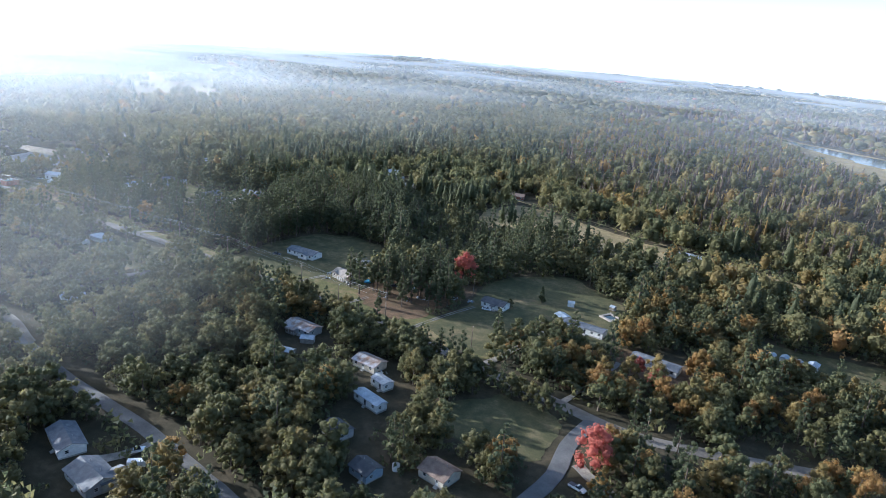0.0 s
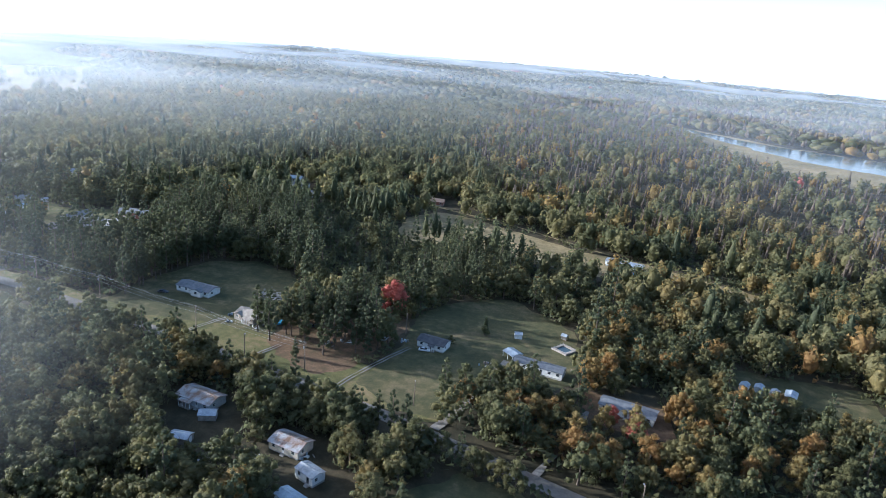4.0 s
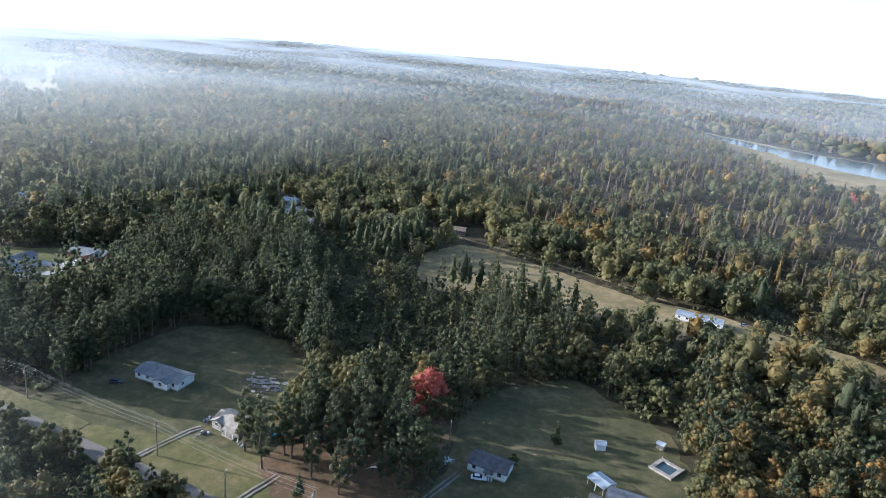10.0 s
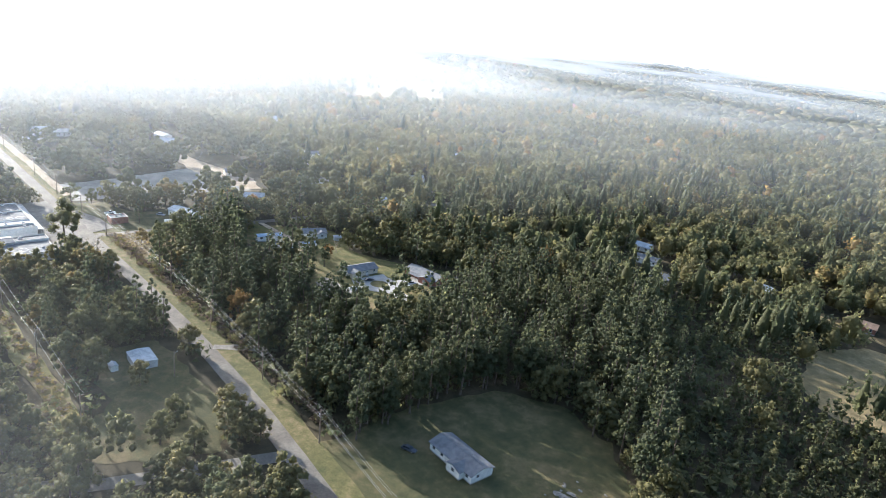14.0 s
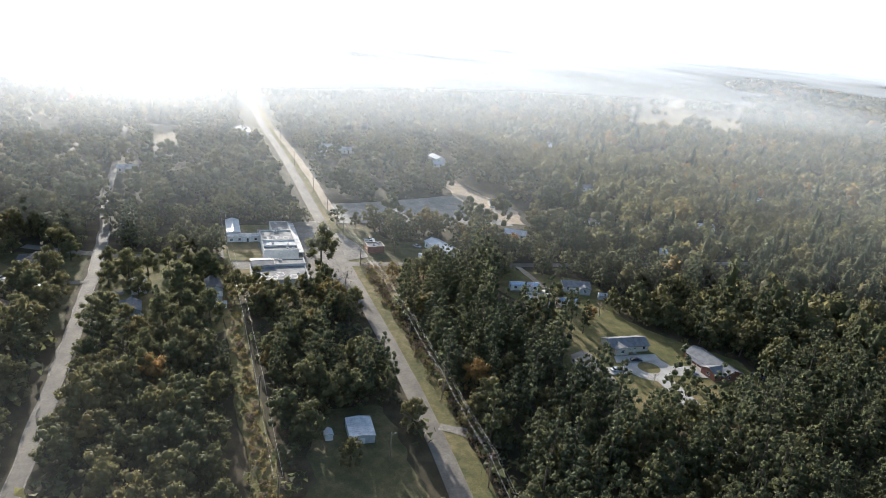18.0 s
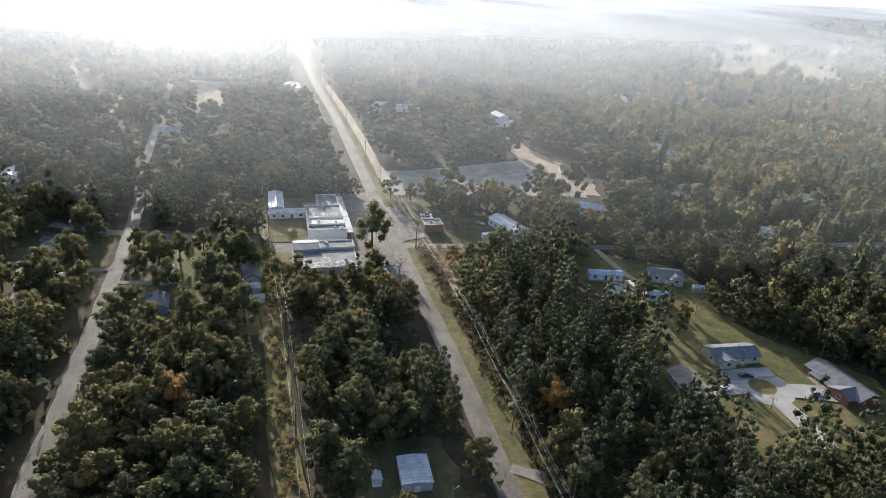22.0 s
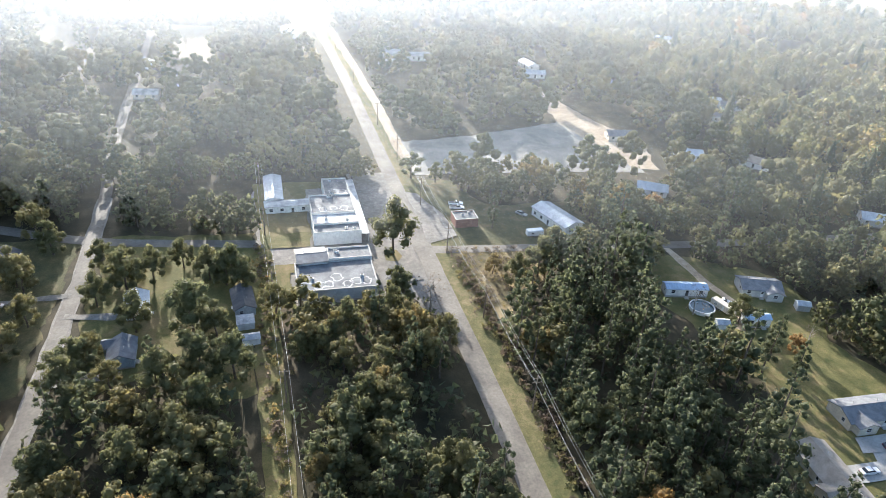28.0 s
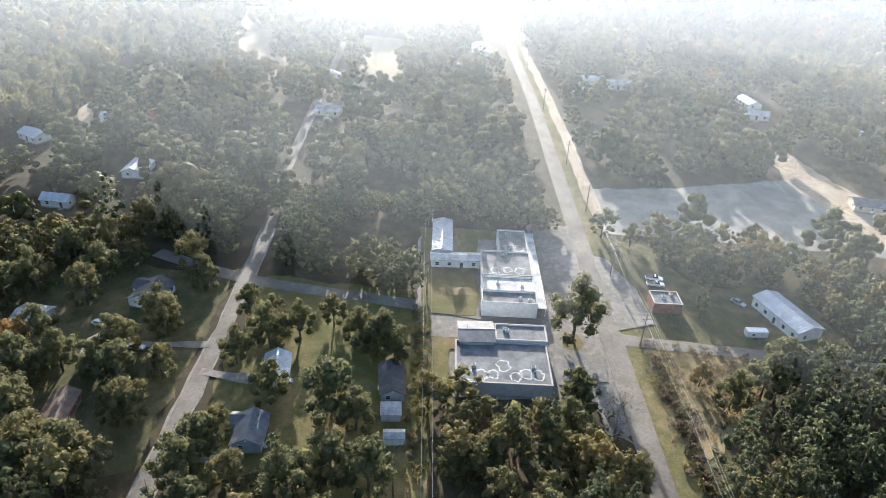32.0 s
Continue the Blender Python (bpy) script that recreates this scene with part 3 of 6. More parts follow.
# ---- houses ----
def windowed(parent, x, y, z, w, h, face):
    """A window on the wall that faces 'face' (s, n, e, w), with frame and pane."""
    f = bmesh.new()
    d = 0.05
    for a in ((-w / 2 - 0.08, h / 2, w / 2 + 0.08, h / 2 + 0.1), (-w / 2 - 0.08, -h / 2 - 0.12, w / 2 + 0.08, -h / 2), (-w / 2 - 0.09, -h / 2, -w / 2, h / 2), (w / 2, -h / 2, w / 2 + 0.09, h / 2), (-w / 2, -0.03, w / 2, 0.03)):
        box(f, a[0], -d, a[1], a[2], 0.02, a[3])
    win = part("window", f, TRIM, parent)
    win.matrix_basis = pose(x, y, z, 0, 0, {"s": 0, "e": 90, "n": 180, "w": -90}[face])
    p = part("pane", boxed(-w / 2, -0.025, -h / 2, w / 2, 0.01, h / 2), GLASS_DARK, win)
    return win


def gable_roof(parent, L, W, z, up, over, material, seams=False, x0=0.0, y0=0.0, along="x", name="roof"):
    """Two pitched slabs with thickness and a ridge cap, the ridge along x or y."""
    def put(a, b, h):
        return (x0 + a, y0 + b, h) if along == "x" else (x0 + b, y0 + a, h)
    for s in (-1, 1):
        bm = bmesh.new()
        e = W / 2 + over
        low = z - up * over / (W / 2)
        pts = [(-L / 2 - over, 0, z + up), (L / 2 + over, 0, z + up), (L / 2 + over, s * e, low), (-L / 2 - over, s * e, low)]
        top = [bm.verts.new(put(a, b, h + 0.14)) for a, b, h in pts]
        bot = [bm.verts.new(put(a, b, h)) for a, b, h in pts]
        bm.faces.new(top), bm.faces.new(bot[::-1])
        for i in range(4):
            bm.faces.new((top[i], bot[i], bot[(i + 1) % 4], top[(i + 1) % 4]))
        bmesh.ops.recalc_face_normals(bm, faces=bm.faces[:])
        slope = part(name, bm, material, parent)
        if seams:
            bm = bmesh.new()
            k = int(L / 0.9)
            for i in range(k + 1):
                a = -L / 2 - over + 0.05 + i * (L + 2 * over - 0.1) / k
                v = [bm.verts.new(put(a + da, b, h + dz)) for da, b, h, dz in ((-0.04, 0, z + up, 0.14), (0.04, 0, z + up, 0.14), (0.04, s * e, low, 0.14), (-0.04, s * e, low, 0.14), (0, 0, z + up, 0.21), (0, s * e, low, 0.21))]
                bm.faces.new((v[0], v[4], v[5], v[3])), bm.faces.new((v[4], v[1], v[2], v[5]))
            part("seams", bm, material, slope, kind="stuff")
    bm = bmesh.new()
    for s in (-1, 1):
        v = [bm.verts.new(put(a, b, h)) for a, b, h in ((-L / 2 - over, 0, z + up + 0.2), (L / 2 + over, 0, z + up + 0.2), (L / 2 + over, s * 0.22, z + up + 0.13), (-L / 2 - over, s * 0.22, z + up + 0.13))]
        bm.faces.new(v if s < 0 else v[::-1])
    part("ridge_cap", bm, material, parent)


def gable_walls(parent, L, W, z0, z1, up, material, x0=0.0, y0=0.0, along="x"):
    def put(a, b, h):
        return (x0 + a, y0 + b, h) if along == "x" else (x0 + b, y0 + a, h)
    bm = bmesh.new()
    ends = []
    for a in (-L / 2, L / 2):
        ends.append([bm.verts.new(put(a, b, h)) for b, h in ((-W / 2, z0), (W / 2, z0), (W / 2, z1), (0, z1 + up), (-W / 2, z1))])
    bm.faces.new(ends[0]), bm.faces.new(ends[1][::-1])
    for i in (0, 1, 4):
        bm.faces.new((ends[0][i], ends[0][(i + 1) % 5], ends[1][(i + 1) % 5], ends[1][i]))
    bmesh.ops.recalc_face_normals(bm, faces=bm.faces[:])
    part("wall_shell", bm, material, parent)


def house(label, x, y, L, W, turn=0.0, wall=2.6, up=1.4, walls=None, roof=None, name="house", category="house", seams=False, wing=None, porch=None, chimney=False, base=0.5, vents=2, group="", over=0.45, reach=None):
    """A one-storey gabled house: base, walls, two roof slopes, windows with frames, a door with steps."""
    h = thing(name, label, category, x, y, 0, turn, group)
    HOUSE_SPOTS.append((x, y, reach or max(L, W) / 2 + 4.5))
    if y < 285:
        HOUSE_SPOTS.append((x + 2, y - W / 2 - 7, max(L, W) / 2 + 1))      # open front yard
    part("foundation", boxed(-L / 2 + 0.06, -W / 2 + 0.06, -0.3, L / 2 - 0.06, W / 2 - 0.06, base), CONCRETE, h)
    top = base + wall
    gable_walls(h, L, W, base, top, up, walls)
    gable_roof(h, L, W, top, up, over, roof, seams)
    n = max(2, int(L / 3.4))
    for s, face in ((-1, "s"), (1, "n")):
        for i in range(n):
            wx = -L / 2 + (i + 0.5) * L / n
            if i == n // 2:
                door = part("door", boxed(wx - 0.48, s * W / 2 - 0.04, base + 0.02, wx + 0.48, s * W / 2 + 0.04, base + 2.05), TRIM if walls is not WHITE else SHINGLE_DARK, h)
                part("door_panel", boxed(wx - 0.32, s * W / 2 - 0.06, base + 1.1, wx + 0.32, s * W / 2 + 0.06, base + 1.85), GLASS_DARK, door)
                st = bmesh.new()
                for k in range(3):
                    box(st, wx - 0.7, s * (W / 2 + 0.02), -0.2, wx + 0.7, s * (W / 2 + 0.35 * (3 - k)), base * (k + 1) / 3 - 0.02)
                bmesh.ops.recalc_face_normals(st, faces=st.faces[:])
                part("steps", st, CONCRETE, h)
            else:
                windowed(h, wx, s * W / 2, base + 1.5, 1.15, 1.1, face)
    for s, face in ((-1, "w"), (1, "e")):
        windowed(h, s * L / 2, -W / 5, base + 1.5, 1.0, 1.0, face)
        part("gable_vent", boxed(s * L / 2 - 0.03, -0.25, top + up * 0.35, s * L / 2 + 0.03, 0.25, top + up * 0.35 + 0.5), TRIM, h)
    for i in range(vents):
        bm = tube(bmesh.new(), (-L / 4 + i * L / 2.3, W / 7, top + up * 0.5), (-L / 4 + i * L / 2.3, W / 7, top + up + 0.35), 0.07, 0.07)
        part("vent_pipe", bm, PORCELAIN, h)
    if wing:
        wx, wy, wl, ww = wing              # a cross wing, its ridge along y
        part("foundation", boxed(wx - ww / 2 + 0.06, wy - wl / 2 + 0.06, -0.3, wx + ww / 2 - 0.06, wy + wl / 2 - 0.06, base), CONCRETE, h)
        gable_walls(h, wl, ww, base, top, up * ww / W, walls, wx, wy, "y")
        gable_roof(h, wl, ww, top, up * ww / W, over, roof, seams, wx, wy, "y")
        windowed(h, wx, wy + (wl / 2 if wy > 0 else -wl / 2), base + 1.5, 1.3, 1.1, "n" if wy > 0 else "s")
    if porch:
        px, s, pl, pd = porch
        bm = bmesh.new()
        y0, y1 = s * W / 2, s * (W / 2 + pd)
        v = [(px - pl / 2, y0, top - 0.05), (px + pl / 2, y0, top - 0.05), (px + pl / 2, y1, top - 0.5), (px - pl / 2, y1, top - 0.5)]
        a = [bm.verts.new(q) for q in v]
        b = [bm.verts.new((q[0], q[1], q[2] - 0.12)) for q in v]
        bm.faces.new(a), bm.faces.new(b[::-1])
        for i in range(4):
            bm.faces.new((a[i], b[i], b[(i + 1) % 4], a[(i + 1) % 4]))
        bmesh.ops.recalc_face_normals(bm, faces=bm.faces[:])
        pr = part("porch_roof", bm, roof, h)
        part("porch_deck", boxed(px - pl / 2, min(y0 + s * 0.01, y1), -0.2, px + pl / 2, max(y0 + s * 0.01, y1), base - 0.05), WOOD_GREY, h)
        for i in range(4):
            cx = px - pl / 2 + 0.15 + i * (pl - 0.3) / 3
            part("porch_post", boxed(cx - 0.07, y1 - s * 0.25 - 0.07, base - 0.1, cx + 0.07, y1 - s * 0.25 + 0.07, top - 0.5), TRIM, h)
    if chimney:
        c = part("chimney", boxed(L / 4 - 0.4, 0.3, top, L / 4 + 0.4, 1.1, top + up + 0.9, 0.03), BRICK, h)
        part("chimney_cap", boxed(L / 4 - 0.48, 0.22, top + up + 0.9, L / 4 + 0.48, 1.18, top + up + 1.0), CONCRETE, c)
    return h


def mobile_home(label, x, y, L, W, turn, roof, walls=None, group=""):
    """A long low home on a skirt, with a shallow roof."""
    return house(label, x, y, L, W, turn, 2.4, 0.65, walls or WHITE, roof, "mobile_home", "mobile home", True, base=0.7, over=0.2, vents=3, group=group)


def shed(label, x, y, L, W, turn=0.0, high=2.1, up=0.7, walls=None, roof=None, seams=True, name="shed", group=""):
    s = thing(name, label, "shed", x, y, 0, turn, group)
    HOUSE_SPOTS.append((x, y, max(L, W) / 2 + 1.5))
    gable_walls(s, L, W, -0.05, high, up, walls or WOOD_GREY)
    gable_roof(s, L, W, high, up, 0.2, roof or TIN, seams)
    d = part("door", boxed(L / 2 - 0.03, -0.7, 0.05, L / 2 + 0.05, 0.7, min(high - 0.1, 1.95)), TRIM, s)
    part("handle", boxed(L / 2 + 0.05, 0.45, 0.95, L / 2 + 0.09, 0.52, 1.15), RIM, d)
    return s


def carport(label, x, y, L, W, turn=0.0, high=2.6, roof=None, group=""):
    """An open shelter: a pitched tin roof on posts."""
    s = thing("carport", label, "carport", x, y, 0, turn, group)
    HOUSE_SPOTS.append((x, y, max(L, W) / 2 + 1.5))
    gable_roof(s, L, W, high, 0.7, 0.15, roof or TIN, True)
    for a in (-1, 0, 1):
        for b in (-1, 1):
            part("post", boxed(a * (L / 2 - 0.2) - 0.06, b * (W / 2 - 0.15) - 0.06, -0.2, a * (L / 2 - 0.2) + 0.06, b * (W / 2 - 0.15) + 0.06, high + 0.02), TRIM, s)
    for b in (-1, 1):
        part("beam", boxed(-L / 2, b * (W / 2 - 0.15) - 0.05, high - 0.15, L / 2, b * (W / 2 - 0.15) + 0.05, high + 0.03), TRIM, s)
    return s


house("white double-wide house with grey shingle roof on a lawn", -232.5, 292, 18.5, 8.2, -3, 2.4, 1.3, WHITE, SHINGLE_GREY, wing=(3.4, -3.4, 5.0, 5.5))
house("brown weathered house with a dull tan roof and porch", -194, 277.5, 11, 7.4, -12, 2.3, 1.5, WOOD_GREY, SHINGLE_TAN, wing=(-3.4, -1.8, 5.0, 4.0), porch=(2.4, -1, 4.8, 1.9), chimney=True)
house("white house with dark blue-grey shingle roof", -114, 291, 12, 7.2, -6, 2.5, 1.2, WHITE, SHINGLE_DARK, porch=(1.0, -1, 3.0, 1.8))
carport("open carport with a grey tin roof", -81.5, 297, 6.5, 5.5, -38)
mobile_home("long white mobile home with grey roof", -69.3, 290.5, 20.5, 6.4, -5, SHINGLE_GREY)
shed("small white shed with a rounded roof", -84, 318, 3.2, 2.6, 20, walls=WHITE)
shed("small pale tin shed near a pool", -65, 327.5, 2.6, 2.2, -20, 1.7, 0.6)
house("long house with a grey roof among red trees", -33, 273, 19.5, 7.4, -8, 2.4, 1.0, WHITE, SHINGLE_GREY, porch=(4, -1, 4.0, 2.0))
mobile_home("white home with a tin roof beside a meadow", -49.5, 452, 22, 8, -9, TIN)
for i, (x, y, a) in enumerate(((9, 316, 70), (14.5, 317, 75), (20, 315, 70))):
    shed("small grey tin-roofed storage shed in shade", x, y, 4.0, 3.2, a, 2.0, 0.7, GREY_WALL, TIN, group="storage sheds in a row")
carport("tall white open shelter with tin roof", 25.5, 313.5, 6.5, 4.4, 76, 3.0)
house("weathered house with a patched tin roof among trees", -168.5, 212, 14, 8, -6, 2.4, 1.2, GREY_WALL, RUSTY_TIN, seams=True, porch=(-2, -1, 5, 2))
shed("low tin-roofed shed beside trees", -160.5, 205, 5.5, 4, 25)
shed("grey shed under trees", -159.5, 191, 6, 4, 10, roof=TIN)
mobile_home("narrow mobile home with pale blue-grey tin roof", -112, 178.5, 12.8, 4.6, -18, TIN)
mobile_home("short mobile home with white tin roof", -115.5, 191.5, 7.5, 4.8, -20, WHITE_ROOF)
house("tan weathered house with rusty tin roof", -128, 202, 11, 7.5, -8, 2.4, 1.2, CREAM, RUSTY_TIN, seams=True)
house("dark-roofed cottage under trees", -110, 157, 8, 6.5, -15, 2.4, 1.3, GREY_WALL, SHINGLE_DARK)
house("small house with dark blue-grey roof", -91, 145, 7.5, 6.5, -15, 2.4, 1.4, BLUE_WALL, SHINGLE_DARK)
house("house with a brown shingle roof", -72.5, 156, 9.5, 8, -12, 2.4, 1.6, CREAM, SHINGLE_BROWN)
house("house with a pale grey roof near the street", -171, 107, 14, 7.5, -22, 2.4, 1.5, WHITE, SHINGLE_GREY)
house("grey house with a broad roof near the street", -150, 100, 13, 9, -12, 2.5, 1.8, GREY_WALL, SHINGLE_GREY, wing=(4.2, 3.2, 7, 5))
house("shaded house with a grey roof", -255, 118, 12, 8, -10, 2.4, 1.5, CREAM, SHINGLE_GREY)
house("pale shed-like house with a tin roof", -268, 176, 9, 6, 65, 2.3, 1.2, WHITE, TIN, seams=True)
shed("square tin-roofed shed on shaded grass", -332, 237.7, 9.5, 7.2, -3, 2.6, 0.35, GREY_WALL, TIN)
shed("tiny pale shed on shaded grass", -332, 228.5, 3, 2.2, 0, 1.9, 0.5, WHITE, TIN)
house("ranch house with grey roof and white ridge", -368, 351.5, 16.5, 8.0, 88, 2.5, 1.5, CREAM, SHINGLE_GREY, wing=(-4.5, -3, 6, 5.5), base=0.3)
house("long ranch house with grey hip roof", -347.5, 377, 20, 9, 6, 2.5, 1.7, BRICK, SHINGLE_GREY, wing=(5, -3.6, 7, 7), base=0.3, porch=(-3, -1, 8, 2))
house("ranch house with worn grey-tan roof", -351.5, 327, 18.5, 8, -4, 2.5, 1.5, CREAM, SHINGLE_TAN, wing=(5.5, -3.0, 6.5, 6), base=0.3)
mobile_home("white mobile home with blue tin roof stripe", -427, 335.5, 13.5, 4.4, 78, BLUE_TIN)
house("grey house with a worn dark shingle roof", -424.5, 361, 12.5, 8, 72, 2.4, 1.4, GREY_WALL, SHINGLE_GREY, wing=(3.5, -3, 6, 5))
shed("small grey shed at the lawn's edge", -413, 369, 4, 3, 70, walls=GREY_WALL)
shed("pale shed beside a round pool", -408.5, 337, 3.6, 3, 75, walls=WHITE)
mobile_home("short white camper home with blue roof", -408, 348, 8, 3.2, 80, BLUE_TIN)
house("white cottage with bright tin roof", -444.5, 171.2, 9.5, 6, 7, 2.5, 1.5, WHITE, TIN, seams=True)
house("blue-grey cottage with grey shingle roof", -423, 170.3, 9, 6.2, 3, 2.5, 1.7, BLUE_WALL, SHINGLE_GREY, wing=(-3.2, -2.4, 4.5, 3.6))
house("dark workshop with grey roof beside the ditch", -442, 200, 11, 5.6, 7, 2.6, 1.4, GREY_WALL, SHINGLE_DARK, base=0.2)
shed("low lean-to shed with white tin roof", -432.3, 200.6, 4.6, 4.2, 94, 2.2, 0.4, GREY_WALL, WHITE_ROOF)
shed("small shed with white tin roof", -424.3, 202, 4.6, 2.8, 94, 2.1, 0.5, WHITE, WHITE_ROOF)
house("house with a grey roof and pale gable", -474.5, 128.5, 10.5, 8, -12, 2.5, 1.8, WHITE, SHINGLE_DARK, wing=(-2.5, -2.5, 7, 5))
house("low building with white tin roof", -461, 102, 8, 6.5, 85, 2.6, 0.8, GREY_WALL, WHITE_ROOF, seams=True)
house("house with brown shingle roof under trees", -427.3, 126, 9.5, 5.4, 5, 2.4, 1.4, BRICK, SHINGLE_BROWN)
house("house with tan roof beside a parked car", -447.5, 124.5, 8.5, 5, 8, 2.4, 1.3, CREAM, SHINGLE_TAN)
# far houses, seen as pale roofs through mist
for x, y, L, W, a, w, r in ((-426, 361, 0, 0, 0, 0, 0), (-460, 443, 14, 8, 60, WHITE, TIN), (-287, 492, 15, 9, 20, CREAM, SHINGLE_GREY), (-250, 533, 12, 7, -10, WHITE, TIN), (-200, 531, 13, 8, 10, BRICK, SHINGLE_BROWN),
                            (-308, 512, 13, 8, 15, WHITE, SHINGLE_GREY), (-416, 716, 22, 10, -30, BLUE_WALL, TIN), (-560, 600, 14, 8, 0, WHITE, TIN), (-640, 420, 15, 9, 30, CREAM, TIN), (-600, 470, 12, 8, 80, WHITE, SHINGLE_GREY), (-690, 380, 14, 8, 10, WHITE, TIN),
                            (-520, 430, 13, 8, 35, WHITE, SHINGLE_TAN), (-700, 145, 13, 8, 40, WHITE, WHITE_ROOF), (-680, 205, 14, 8, 5, WHITE, WHITE_ROOF), (-640, 152, 12, 8, 85, CREAM, WHITE_ROOF), (-660, 165, 10, 6, 5, WHITE, WHITE_ROOF), (-560, 90, 13, 8, 0, WHITE, TIN), (-900, 600, 16, 9, 0, WHITE, TIN), (-760, 520, 14, 8, 60, WHITE, TIN), (-560, 380, 13, 8, 80, CREAM, SHINGLE_GREY), (-780, 232, 24, 12, 2, WHITE, WHITE_ROOF), (-529, 74, 10, 5, 85, WHITE, TIN), (-588, 34, 12, 7, 60, WHITE, TIN), (-614, 56, 9, 5, 90, WHITE, WHITE_ROOF), (-577, 98, 8, 5, 20, CREAM, TIN), (-533, 402, 12, 7, 70, WHITE, TIN), (-578, 453, 12, 8, 40, WHITE, SHINGLE_GREY), (-607, 462, 12, 7, 85, CREAM, TIN), (-645, 300, 9, 5, 30, WHITE, WHITE_ROOF), (-668, 376, 12, 7, 75, WHITE, TIN), (-470, 480, 12, 8, 15, WHITE, SHINGLE_TAN), (-505, 500, 12, 8, 75, WHITE, TIN), (-325, 532, 13, 8, 10, WHITE, TIN), (-604, 535, 12, 8, 20, CREAM, TIN), (-499, 364, 12, 8, 60, WHITE, TIN), (-812, 631, 15, 9, 20, WHITE, WHITE_ROOF)):
    if L:
        HOUSE_SPOTS.append((x + 8, y - 5, 8.0))
        house("far one-storey house with a pale roof among trees", x, y, L, W, a, 2.6, 1.6, w, r, seams=r is TIN, group="far houses among the trees")
house("white chapel with a steep roof in mist", -703, 290, 18, 9, 90, 4.2, 4.2, WHITE, WHITE_ROOF, "chapel", "chapel")
house("long low hall with pale roof beside the chapel", -712, 310, 24, 9, 92, 3, 1.4, WHITE, WHITE_ROOF, "hall", "hall")
for dx, dy, L in ((0, 0, 60), (75, 40, 36)):
    house("long white industrial hall far across the woods", -20 + dx, 2350 + dy, L, 26, 15, 8, 2, WHITE, WHITE_ROOF, "industrial_hall", "hall", group="far white halls", reach=70)


# ---- the row of shops ----
def flat_block(name, label, x0, y0, x1, y1, high, walls, roof, parapet=0.5, front=None, patches=0, seed=1):
    """A flat-roofed block: walls, roof deck sunk behind parapets, coping, roof patches, shop front on the east (y1) side."""
    cx, cy = (x0 + x1) / 2, (y0 + y1) / 2
    s = thing(name, label, "shop building", cx, cy)
    HOUSE_SPOTS.append((cx, cy, max(x1 - x0, y1 - y0) / 2 + 2))
    a, b = (x1 - x0) / 2, (y1 - y0) / 2
    for n, q in (("wall_south", (-a, -b, 0.0, -a + 0.3, b)), ("wall_north", (a - 0.3, -b, 0, a, b)), ("wall_west", (-a + 0.3, -b, 0, a - 0.3, -b + 0.3)), ("wall_east", (-a + 0.3, b - 0.3, 0, a - 0.3, b))):
        part("wall", boxed(q[0], q[1], -0.2, q[3], q[4], high + parapet, 0.02), walls, s)
        part("coping", boxed(q[0] - 0.05, q[1] - 0.05, high + parapet, q[3] + 0.05, q[4] + 0.05, high + parapet + 0.08), CONCRETE, s)
    deck = part("roof_deck", boxed(-a + 0.3, -b + 0.3, high - 0.25, a - 0.3, b - 0.3, high), roof, s)
    rng = random.Random(seed)
    for i in range(patches):
        # pale rings of dried coating on the deck
        px, py, r = a - rng.uniform(2.6, 4.4), -b + 2.4 + (i + 0.5) * (2 * b - 4.2) / patches, rng.uniform(0.95, 1.45)
        if i % 4 == 3:
            px -= 4.5
        bm, inner, outer = bmesh.new(), [], []
        for k in range(48):
            t = 2 * math.pi * k / 48
            w = r * (1.1 + 0.45 * abs(math.cos(t)) + 0.5 * noise.noise((math.cos(t) * 1.6 + i * 5.1, math.sin(t) * 1.6, seed)) + 0.22 * noise.noise((math.cos(t) * 5, math.sin(t) * 5, i)))
            e = max(0.05, 0.2 + 0.4 * noise.noise((math.cos(t) * 3.1 + 9, math.sin(t) * 3.1, i)))
            for ring, rad in ((inner, w - e), (outer, w + e)):
                ring.append(bm.verts.new((max(-a + 0.4, min(a - 0.4, px + rad * math.cos(t))), max(-b + 0.4, min(b - 0.4, py + rad * math.sin(t))), high + 0.012)))
        for k in range(48):
            bm.faces.new((inner[k], outer[k], outer[(k + 1) % 48], inner[(k + 1) % 48]))
        part("coating_stain", bm, WHITE_ROOF, deck, "pale ring of peeling roof coating")
    for i in range(2):
        ux, uy = rng.uniform(-a + 1.5, a - 1.5), rng.uniform(-b + 1.5, b - 1.5)
        unit = part("roof_unit", boxed(ux - 0.6, uy - 0.5, high, ux + 0.6, uy + 0.5, high + 0.8, 0.04), TIN, s)
        part("grille", boxed(ux - 0.5, uy - 0.4, high + 0.8, ux + 0.5, uy + 0.4, high + 0.83), SHINGLE_DARK, unit)
    if front:
        n = front
        for i in range(n):
            w = (2 * a - 1.2) / n
            fx = -a + 0.6 + (i + 0.5) * w
            if i % 2 == 0:
                windowed(s, fx, b, 1.5, w * 0.75, 1.7, "n")
            else:
                d = part("door", boxed(fx - 0.55, b - 0.05, 0.05, fx + 0.55, b + 0.05, 2.15), GLASS_DARK, s)
                part("handle", boxed(fx + 0.35, b + 0.05, 0.9, fx + 0.4, b + 0.1, 1.3), RIM, d)
    return s


